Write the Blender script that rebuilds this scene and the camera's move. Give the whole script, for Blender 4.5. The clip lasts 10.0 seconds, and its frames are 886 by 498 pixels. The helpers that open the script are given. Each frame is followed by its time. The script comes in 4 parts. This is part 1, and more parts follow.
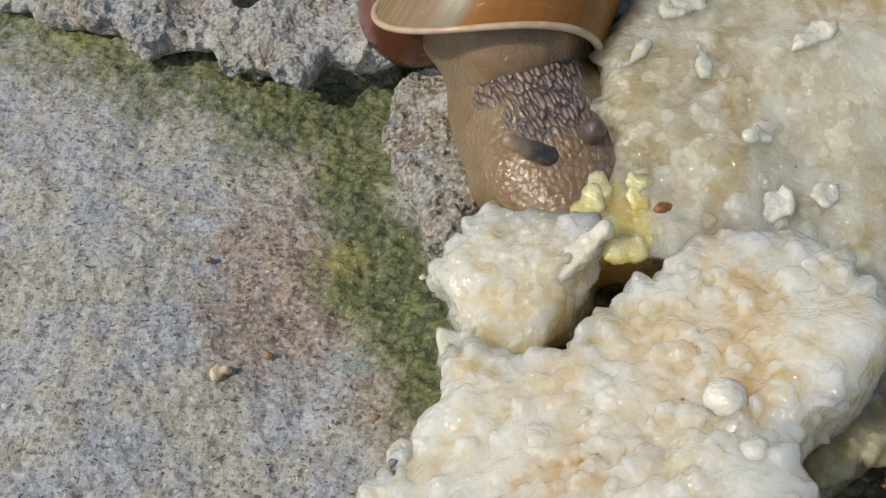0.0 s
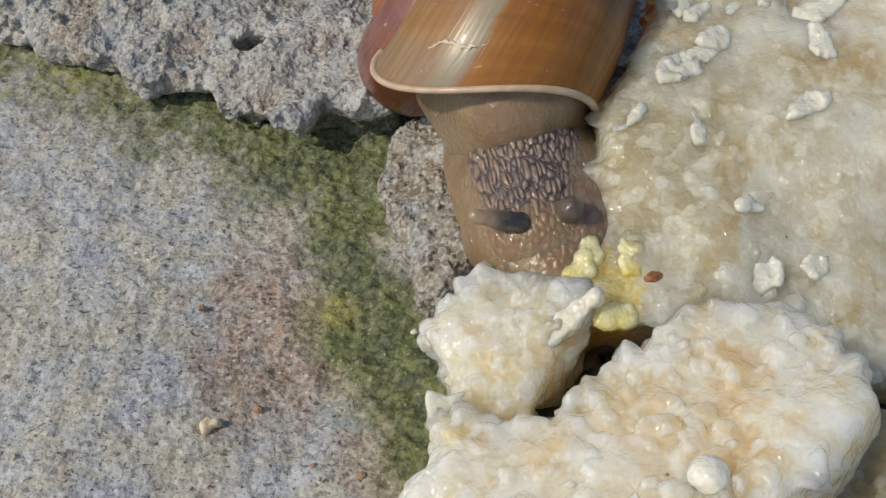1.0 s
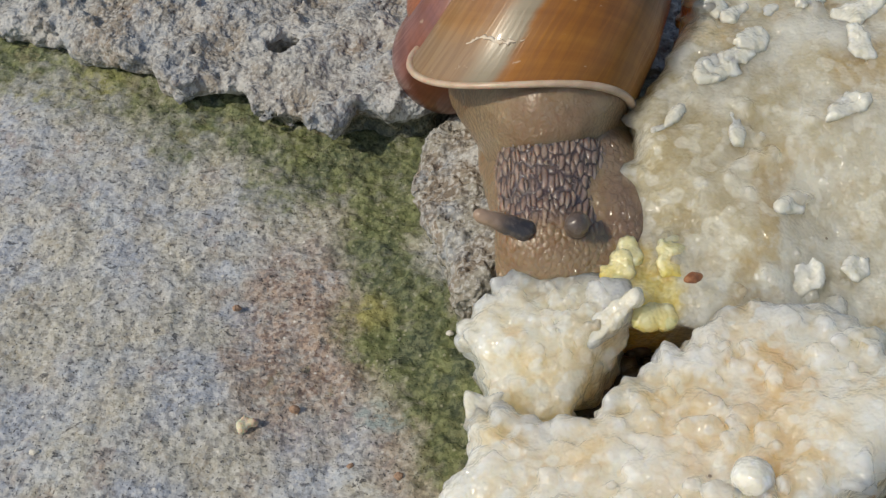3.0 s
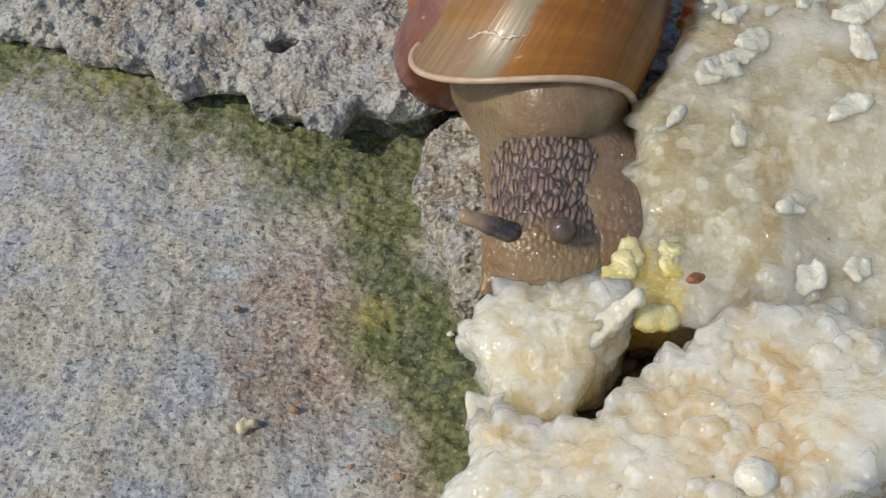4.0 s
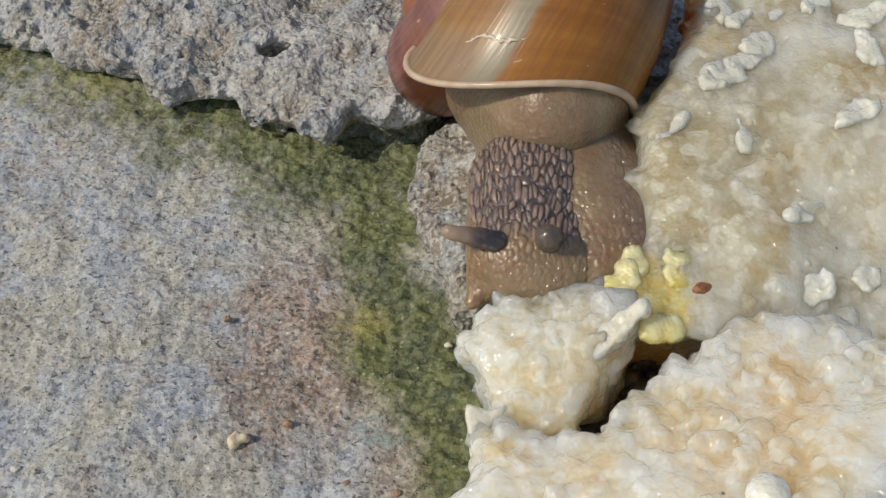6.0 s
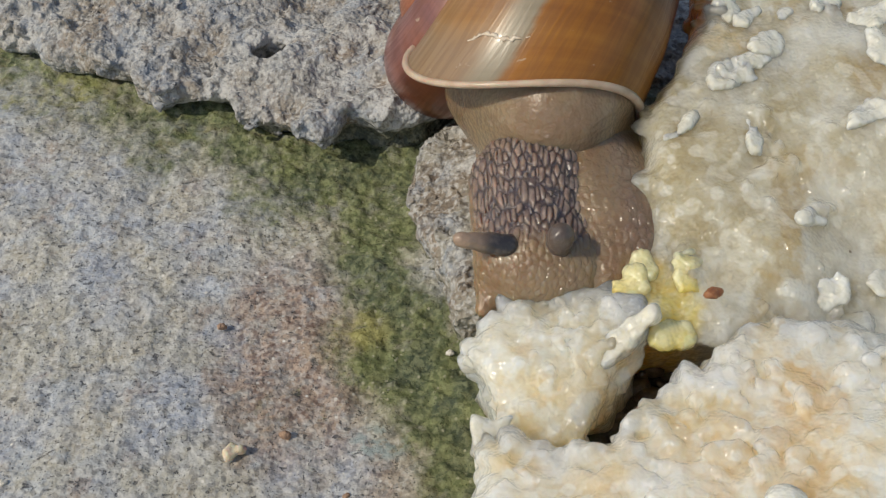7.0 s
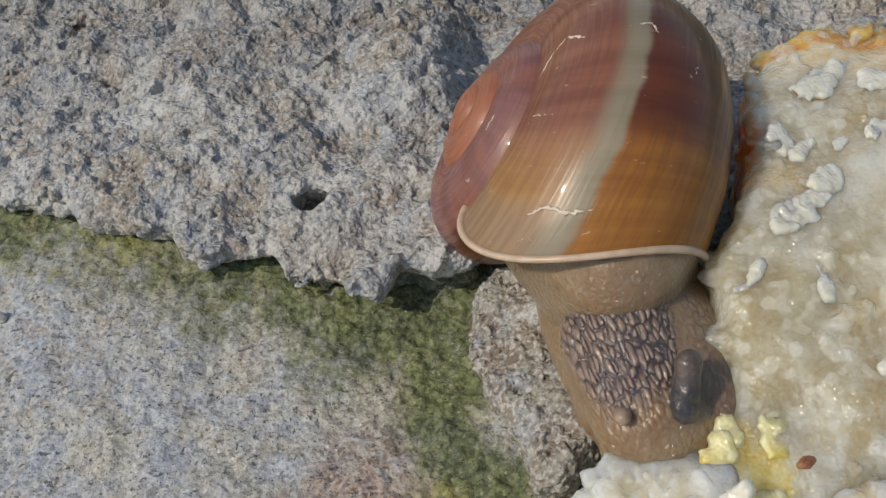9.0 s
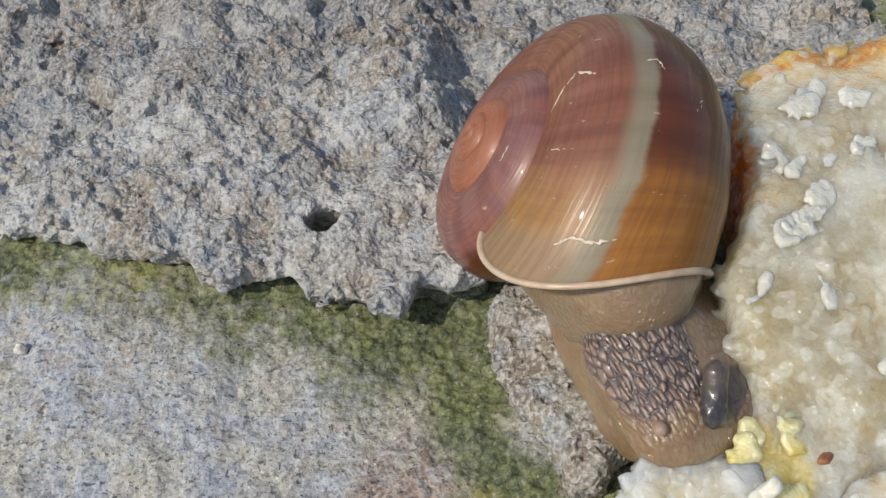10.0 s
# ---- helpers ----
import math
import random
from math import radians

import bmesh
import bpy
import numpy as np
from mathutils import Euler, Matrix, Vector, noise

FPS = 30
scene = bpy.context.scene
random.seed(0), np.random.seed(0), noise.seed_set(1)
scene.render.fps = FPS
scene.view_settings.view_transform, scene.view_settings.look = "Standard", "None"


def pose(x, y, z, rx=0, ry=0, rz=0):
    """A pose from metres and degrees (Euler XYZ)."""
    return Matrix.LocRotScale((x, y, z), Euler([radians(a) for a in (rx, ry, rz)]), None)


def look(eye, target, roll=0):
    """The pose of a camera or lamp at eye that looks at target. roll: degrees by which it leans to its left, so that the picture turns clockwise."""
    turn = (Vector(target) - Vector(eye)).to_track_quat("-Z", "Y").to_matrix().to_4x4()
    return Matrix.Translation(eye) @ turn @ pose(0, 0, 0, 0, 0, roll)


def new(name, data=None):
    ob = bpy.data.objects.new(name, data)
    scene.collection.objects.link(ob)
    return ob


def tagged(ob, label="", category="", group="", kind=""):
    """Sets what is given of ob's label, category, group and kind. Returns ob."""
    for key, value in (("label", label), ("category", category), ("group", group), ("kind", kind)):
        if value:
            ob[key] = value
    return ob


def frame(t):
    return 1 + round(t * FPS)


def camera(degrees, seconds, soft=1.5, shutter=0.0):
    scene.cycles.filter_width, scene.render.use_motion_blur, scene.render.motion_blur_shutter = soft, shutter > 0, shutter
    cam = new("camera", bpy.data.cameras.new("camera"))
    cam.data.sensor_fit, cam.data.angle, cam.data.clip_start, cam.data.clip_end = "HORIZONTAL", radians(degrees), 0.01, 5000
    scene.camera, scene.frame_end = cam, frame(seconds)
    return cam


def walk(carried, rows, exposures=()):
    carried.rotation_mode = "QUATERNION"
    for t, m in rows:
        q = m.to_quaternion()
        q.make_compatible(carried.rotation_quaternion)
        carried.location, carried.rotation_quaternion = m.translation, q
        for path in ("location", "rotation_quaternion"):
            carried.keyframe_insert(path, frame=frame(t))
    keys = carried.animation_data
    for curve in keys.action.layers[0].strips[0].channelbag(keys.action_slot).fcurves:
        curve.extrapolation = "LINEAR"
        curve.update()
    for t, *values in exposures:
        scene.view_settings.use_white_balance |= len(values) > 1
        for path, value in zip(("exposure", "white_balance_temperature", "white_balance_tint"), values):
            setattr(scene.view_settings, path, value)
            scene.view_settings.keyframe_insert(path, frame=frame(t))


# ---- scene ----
# All building numbers are in millimetres; MM turns them into metres.
MM = 0.001

# ---- camera ----
cam = camera(45.0, 10.0, 1.4)
PATH = [  # seconds, x, y, z, rx, ry, rz
    (0, 0.087, -41.873, 41.876, 40.855, 6.020, -1.694),
    (0.2, 0.199, -41.055, 42.672, 41.846, 4.590, -1.194),
    (0.5, 1.155, -40.392, 43.505, 41.640, 4.846, -0.651),
    (1, 0.488, -39.947, 44.007, 40.988, 4.828, -0.667),
    (1.5, 0.059, -40.020, 43.961, 41.149, 5.082, -0.323),
    (2, -0.207, -40.031, 43.948, 41.210, 5.276, -0.076),
    (2.5, -0.454, -40.102, 43.879, 41.342, 5.314, 0.018),
    (4, -0.960, -40.216, 43.510, 41.751, 5.032, -0.089),
    (4.5, -1.113, -40.141, 43.369, 41.827, 4.894, -0.192),
    (5, -1.244, -39.928, 43.126, 41.920, 4.778, -0.305),
    (5.5, -1.436, -39.620, 42.833, 41.999, 4.629, -0.441),
    (7, -2.446, -38.288, 41.223, 42.597, 3.990, -1.121),
    (7.5, -2.758, -37.742, 40.622, 42.640, 4.121, -1.540),
    (8, -2.822, -36.823, 40.721, 41.703, 4.802, -2.147),
    (8.5, -3.004, -35.966, 40.776, 41.600, 5.495, -2.982),
    (8.7, -3.703, -35.602, 41.643, 42.842, 5.576, -3.403),
    (9, -4.796, -31.296, 46.679, 41.944, 7.387, -4.856),
    (9.2, -10.705, -30.813, 49.474, 43.831, 4.843, -7.148),
    (9.5, -10.021, -33.513, 45.075, 49.065, 6.268, -5.172),
    (10, -11.364, -29.915, 51.913, 39.197, 4.375, -10.400),
]
EXPOSURES = [(0, -0.46, 7300, 7), (8.5, -0.46, 7300, 7), (9.0, -0.50, 7150, 8), (9.5, -0.33, 7050, 8), (10, -0.25, 7000, 8)]
walk(cam, [(t, pose(x * MM, y * MM, z * MM, a, b, c)) for t, x, y, z, a, b, c in PATH], EXPOSURES)

# ---- light ----
SUN_FROM = Vector((-0.62, -0.25, 0.76)).normalized()
world = bpy.data.worlds.new("sky")
scene.world = world
world.use_nodes = True
sky = world.node_tree.nodes.new("ShaderNodeTexSky")
sky.sky_type, sky.sun_disc = "NISHITA", False
sky.sun_elevation = math.asin(SUN_FROM.z)
sky.sun_rotation = math.atan2(SUN_FROM.x, SUN_FROM.y)
back = world.node_tree.nodes["Background"]
back.inputs["Strength"].default_value = 0.15
world.node_tree.links.new(sky.outputs[0], back.inputs[0])
sun = new("sun", bpy.data.lights.new("sun", "SUN"))
sun.data.energy, sun.data.angle, sun.data.color = 3.2, radians(0.6), (1.0, 0.95, 0.88)
sun.matrix_world = look(SUN_FROM, (0, 0, 0))


# ---- material helpers ----
class Nodes:
    """A small wrapper to write node materials in a line each."""

    def __init__(self, name):
        self.mat = bpy.data.materials.new(name)
        self.mat.use_nodes = True
        self.tree = self.mat.node_tree
        self.bsdf = self.tree.nodes["Principled BSDF"]
        coords = self.add("ShaderNodeTexCoord")
        mapping = self.add("ShaderNodeMapping")
        mapping.inputs["Scale"].default_value = (1000, 1000, 1000)
        self.tree.links.new(coords.outputs["Object"], mapping.inputs[0])
        self.mm = mapping.outputs[0]

    def add(self, kind):
        return self.tree.nodes.new(kind)

    def plug(self, value, socket):
        if isinstance(value, bpy.types.NodeSocket):
            self.tree.links.new(value, socket)
        elif isinstance(value, tuple) and len(value) == 3 and socket.type == "RGBA":
            socket.default_value = (*value, 1)
        else:
            socket.default_value = value

    def stretch(self, scale, turn=(0, 0, 0)):
        n = self.add("ShaderNodeMapping")
        n.inputs["Scale"].default_value, n.inputs["Rotation"].default_value = scale, turn
        self.plug(self.mm, n.inputs[0])
        return n.outputs[0]

    def noise(self, size, detail=4.0, rough=0.55, at=None, warp=0.0):
        n = self.add("ShaderNodeTexNoise")
        n.inputs["Scale"].default_value, n.inputs["Detail"].default_value = 1.0 / size, detail
        n.inputs["Roughness"].default_value, n.inputs["Distortion"].default_value = rough, warp
        self.plug(at or self.mm, n.inputs["Vector"])
        return n.outputs["Fac"]

    def cells(self, size, feature="F1", at=None, out="Distance"):
        n = self.add("ShaderNodeTexVoronoi")
        n.feature = feature
        n.inputs["Scale"].default_value = 1.0 / size
        self.plug(at or self.mm, n.inputs["Vector"])
        return n.outputs[out]

    def attr(self, name):
        n = self.add("ShaderNodeAttribute")
        n.attribute_name = name
        return n.outputs["Fac"]

    def ramp(self, value, low, high, to_low=0.0, to_high=1.0):
        n = self.add("ShaderNodeMapRange")
        n.interpolation_type = "SMOOTHSTEP"
        for socket, v in zip(n.inputs[:5], (value, low, high, to_low, to_high)):
            self.plug(v, socket)
        return n.outputs[0]

    def math(self, op, a, b=0.0):
        n = self.add("ShaderNodeMath")
        n.operation = op
        self.plug(a, n.inputs[0]), self.plug(b, n.inputs[1])
        return n.outputs[0]

    def mix(self, fac, a, b, kind="MIX"):
        n = self.add("ShaderNodeMix")
        n.data_type, n.blend_type = "RGBA", kind
        self.plug(fac, n.inputs[0]), self.plug(a, n.inputs[6]), self.plug(b, n.inputs[7])
        return n.outputs[2]

    def bump(self, height, depth_mm, strength=1.0, under=None):
        n = self.add("ShaderNodeBump")
        n.inputs["Strength"].default_value, n.inputs["Distance"].default_value = strength, depth_mm * MM
        self.plug(height, n.inputs["Height"])
        if under:
            self.plug(under, n.inputs["Normal"])
        return n.outputs[0]

    def done(self, **values):
        for name, v in values.items():
            self.plug(v, self.bsdf.inputs[name.replace("_", " ")])
        return self.mat


def slab_material():
    n = Nodes("grey_stone")
    broad, mid, fine = n.noise(5.5, 5, 0.6), n.noise(1.5, 4, 0.6), n.noise(0.28, 2, 0.55)
    col = n.mix(n.ramp(broad, 0.40, 0.60), (0.36, 0.39, 0.45), (0.43, 0.408, 0.345))
    col = n.mix(n.ramp(mid, 0.47, 0.63, 0, 0.6), col, (0.403, 0.353, 0.266))
    col = n.mix(n.ramp(n.noise(2.4, 5, 0.65, n.stretch((1, 1, 1), (0.2, 0.6, 1.2))), 0.54, 0.66, 0, 0.6), col, (0.317, 0.238, 0.198))
    col = n.mix(n.ramp(n.noise(2.0, 5, 0.65, n.stretch((1, 1, 1), (1.2, 0.1, 0.4))), 0.53, 0.66, 0, 0.7), col, (0.432, 0.475, 0.526))
    col = n.mix(n.ramp(fine, 0.46, 0.68, 0, 0.6), col, (0.605, 0.598, 0.569))
    col = n.mix(n.ramp(fine, 0.44, 0.28, 0, 0.5), col, (0.158, 0.158, 0.162))
    brown = n.math("MULTIPLY", n.attr("brown"), n.ramp(n.noise(1.3, 6, 0.7), 0.30, 0.55))
    tint = n.mix(n.ramp(fine, 0.35, 0.65), (0.173, 0.108, 0.086), (0.432, 0.324, 0.252))
    tint = n.mix(n.ramp(n.noise(0.7, 5, 0.65), 0.52, 0.64, 0, 0.8), tint, (0.403, 0.302, 0.223))
    col = n.mix(n.math("MULTIPLY", brown, 0.95), col, tint)
    pick = n.add("ShaderNodeSeparateColor")
    n.plug(n.cells(0.24, "F1", None, "Color"), pick.inputs[0])
    col = n.mix(n.ramp(pick.outputs[1], 0.35, 1.0, 0, 0.35), col, (0.576, 0.569, 0.547))
    col = n.mix(n.ramp(pick.outputs[0], 0.80, 0.86, 0, 0.4), col, (0.101, 0.101, 0.108))
    # dark mineral flecks of two sizes
    long_fleck = n.noise(0.34, 3, 0.6, n.stretch((0.8, 1.15, 1.0), (0, 0, 0.35)))
    fleck = n.math("MAXIMUM", n.ramp(long_fleck, 0.63, 0.70), n.ramp(n.noise(0.7, 4, 0.6, n.stretch((0.8, 1.2, 1.0), (0, 0.3, 0.6))), 0.645, 0.69))
    fleck = n.math("MAXIMUM", fleck, n.math("MULTIPLY", n.ramp(n.noise(0.16, 2, 0.5), 0.63, 0.70), 0.7))
    col = n.mix(n.math("MULTIPLY", fleck, 0.72), col, (0.04, 0.042, 0.05))
    spark = n.ramp(n.cells(0.7), 0.15, 0.08)
    col = n.mix(n.math("MULTIPLY", spark, n.ramp(n.noise(1.7, 2), 0.47, 0.55)), col, (0.619, 0.598, 0.554))
    col = n.mix(n.math("MULTIPLY", n.attr("lichen"), n.ramp(n.noise(0.6, 4), 0.42, 0.55)), col, (0.331, 0.382, 0.374))
    col = n.mix(n.math("MULTIPLY", n.ramp(n.attr("moss"), 0.0, 0.7), 0.5), col, n.mix(n.ramp(fine, 0.35, 0.65), (0.144, 0.137, 0.061), (0.331, 0.31, 0.187)))
    patch = n.math("ADD", n.math("MULTIPLY", n.math("SUBTRACT", n.noise(1.0, 6, 0.75), 0.5), 2.0), n.math("MULTIPLY", n.math("SUBTRACT", n.noise(4.0, 3), 0.5), 1.4))
    mossy = n.ramp(n.math("ADD", n.attr("moss"), patch), 0.28, 1.05)
    green = n.mix(n.ramp(n.noise(3.2, 5, 0.6), 0.38, 0.62), (0.035, 0.065, 0.016), (0.15, 0.18, 0.04))
    green = n.mix(n.ramp(n.noise(2.1, 5, 0.65, n.stretch((1, 1, 1), (0.4, 0.3, 0.9))), 0.54, 0.66, 0, 0.7), green, (0.24, 0.20, 0.105))
    green = n.mix(n.attr("lane"), green, n.mix(n.ramp(n.noise(1.4, 4), 0.35, 0.65), (0.018, 0.042, 0.014), (0.11, 0.14, 0.035)))
    green = n.mix(n.math("MULTIPLY", n.attr("yellow"), n.ramp(n.noise(1.1, 4), 0.3, 0.55)), green, (0.31, 0.28, 0.07))
    green = n.mix(n.ramp(n.math("ADD", n.math("MULTIPLY", pick.outputs[2], 0.3), n.math("MULTIPLY", n.noise(0.36, 2, 0.6), 1.0)), 0.42, 0.90), n.mix(0.32, green, (0.012, 0.02, 0.006)), n.mix(0.28, green, (0.50, 0.50, 0.26)))
    col = n.mix(n.math("MULTIPLY", mossy, 0.9), col, green)
    dust = n.math("MULTIPLY", n.ramp(n.cells(0.42), 0.24, 0.14), n.ramp(n.noise(1.2, 3, 0.6), 0.45, 0.6))
    col = n.mix(n.math("MULTIPLY", dust, n.math("MULTIPLY", mossy, 0.8)), col, (0.40, 0.38, 0.27))
    col = n.mix(n.math("MULTIPLY", n.attr("soil"), n.ramp(n.noise(0.8, 5), 0.2, 0.5)), col, n.mix(n.ramp(mid, 0.4, 0.6), (0.025, 0.018, 0.012), (0.10, 0.07, 0.04)))
    h = n.math("ADD", n.noise(0.45, 2, 0.55), n.math("MULTIPLY", fleck, -0.35))
    return n.done(Base_Color=col, Roughness=0.85, Normal=n.bump(h, 0.18, 1.0))


def rock_material(name, light, tan, dark):
    n = Nodes(name)
    broad, mid, fine = n.noise(5.0, 5, 0.6), n.noise(1.3, 4, 0.65), n.noise(0.30, 2, 0.55)
    col = n.mix(n.ramp(broad, 0.42, 0.60), light, tan)
    col = n.mix(n.ramp(n.noise(3.0, 5, 0.65, n.stretch((1, 1, 1), (0.3, 0.5, 0.2))), 0.48, 0.62, 0, 0.7), col, (0.30, 0.335, 0.385))
    col = n.mix(n.ramp(n.noise(2.2, 6, 0.7, n.stretch((1, 1, 1), (1.3, 0.5, 0.7))), 0.55, 0.68, 0, 0.65), col, (0.26, 0.18, 0.12))
    col = n.mix(n.ramp(n.noise(4.2, 5, 0.6, n.stretch((1, 1, 1), (2.1, 1.5, 0.4))), 0.52, 0.64, 0, 0.8), col, (0.54, 0.535, 0.52))
    col = n.mix(n.ramp(mid, 0.52, 0.68, 0, 0.8), col, dark)
    col = n.mix(n.ramp(fine, 0.45, 0.66, 0, 0.75), col, (0.54, 0.525, 0.50))
    col = n.mix(n.ramp(n.noise(0.45, 2, 0.55, n.stretch((1, 1, 1), (0.9, 1.5, 0.2))), 0.58, 0.68, 0, 0.6), col, (0.075, 0.07, 0.066))
    mossy = n.ramp(n.math("ADD", n.attr("moss"), n.math("MULTIPLY", n.math("SUBTRACT", n.noise(0.9, 5, 0.7), 0.5), 1.2)), 0.4, 0.8)
    col = n.mix(n.math("MULTIPLY", mossy, 0.8), col, n.mix(n.ramp(fine, 0.4, 0.6), (0.05, 0.06, 0.025), (0.17, 0.16, 0.09)))
    col = n.mix(n.attr("deep"), col, n.mix(n.ramp(fine, 0.4, 0.6), (0.08, 0.07, 0.07), (0.24, 0.22, 0.22)))
    grit = n.math("SUBTRACT", 1.0, n.cells(0.34))
    h = n.math("ADD", n.noise(0.55, 2, 0.55), n.math("MULTIPLY", grit, 0.30))
    return n.done(Base_Color=col, Roughness=0.9, Normal=n.bump(h, 0.40, 1.0))


def bread_material(name, white, cream, amber, amber_from, wet=0.2, depth=6.5):
    n = Nodes(name)
    broad, mid, fine = n.noise(3.6, 4, 0.6), n.noise(1.1, 5, 0.6), n.noise(0.35, 4)
    col = n.mix(n.ramp(broad, 0.36, 0.62), white, cream)
    amber_at = n.noise(5.0, 4, 0.55, n.stretch((1, 1, 1), (0.7, 0.2, 1.1)), 0.4)
    col = n.mix(n.ramp(amber_at, amber_from, amber_from + 0.16, 0, 0.85), col, amber)
    col = n.mix(n.ramp(mid, 0.50, 0.68, 0, 0.6), col, white)
    col = n.mix(n.math("MULTIPLY", n.attr("tone"), 0.4), col, tuple(min(0.86, c * 1.16) for c in white))
    honey = n.math("MULTIPLY", n.attr("honey"), n.ramp(n.noise(1.5, 4, 0.6), 0.25, 0.65, 0.35, 1.0))
    col = n.mix(honey, col, n.mix(n.ramp(mid, 0.35, 0.65), (0.74, 0.52, 0.24), (0.76, 0.63, 0.42)))
    soaked = n.math("MULTIPLY", n.attr("soaked"), n.ramp(n.noise(1.9, 4, 0.6), 0.30, 0.62, 0.25, 1.0))
    col = n.mix(soaked, col, n.mix(n.ramp(mid, 0.35, 0.65), (0.40, 0.32, 0.17), (0.47, 0.42, 0.29)))
    col = n.mix(n.attr("stain"), col, n.mix(n.ramp(mid, 0.35, 0.65), (0.84, 0.56, 0.08), (0.82, 0.66, 0.25)))
    crust = n.mix(n.ramp(mid, 0.35, 0.65), (0.62, 0.23, 0.05), (0.80, 0.44, 0.13))
    col = n.mix(n.attr("crust"), col, crust)
    grain = n.add("ShaderNodeSeparateColor")
    n.plug(n.cells(0.55, "SMOOTH_F1", n.stretch((1, 1, 0.8), (0.4, 0.7, 0.2)), "Color"), grain.inputs[0])
    col = n.mix(n.ramp(grain.outputs[0], 0.45, 0.75, 0, 0.45), col, tuple(min(0.88, c * 1.22) for c in white))
    speck = n.ramp(n.cells(5.0), 0.024, 0.016)
    col = n.mix(n.math("MULTIPLY", speck, 0.7), col, (0.12, 0.06, 0.03))
    n.bsdf.inputs["Subsurface Radius"].default_value = (1.0, 0.92, 0.78)
    n.bsdf.inputs["Subsurface Scale"].default_value = depth * MM
    n.bsdf.inputs["Subsurface Anisotropy"].default_value = 0.4
    # a film of water: mostly smooth, with groups of tiny ripples that catch the sun
    groups = n.ramp(n.noise(1.5, 3, 0.6, n.stretch((1, 1, 1), (0.2, 0.9, 1.5))), 0.40, 0.62, 0.35, 1.0)
    ripple = n.math("MULTIPLY", n.math("ADD", n.noise(0.34, 1, 0.5), n.math("MULTIPLY", n.noise(0.15, 0, 0.5), 0.5)), groups)
    n.plug(n.bump(ripple, 0.34, 1.0), n.bsdf.inputs["Coat Normal"])
    return n.done(Base_Color=col, Roughness=n.ramp(fine, 0.3, 0.7, wet + 0.15, wet + 0.4), Subsurface_Weight=1.0, Coat_Weight=1.0, Coat_Roughness=0.2,
                  Specular_IOR_Level=0.3, Normal=n.bump(n.noise(0.36, 1, 0.5), 0.16, 1.0))


def plain(name, colour, rough=0.6, other=None, size=0.4, relief=0.08, **more):
    n = Nodes(name)
    col = n.mix(n.ramp(n.noise(size, 4), 0.35, 0.65), colour, other or tuple(c * 0.6 for c in colour))
    if "Subsurface_Weight" in more:
        n.bsdf.inputs["Subsurface Scale"].default_value = 0.6 * MM
    return n.done(Base_Color=col, Roughness=rough, Normal=n.bump(n.noise(size * 0.6, 4), relief), **more)


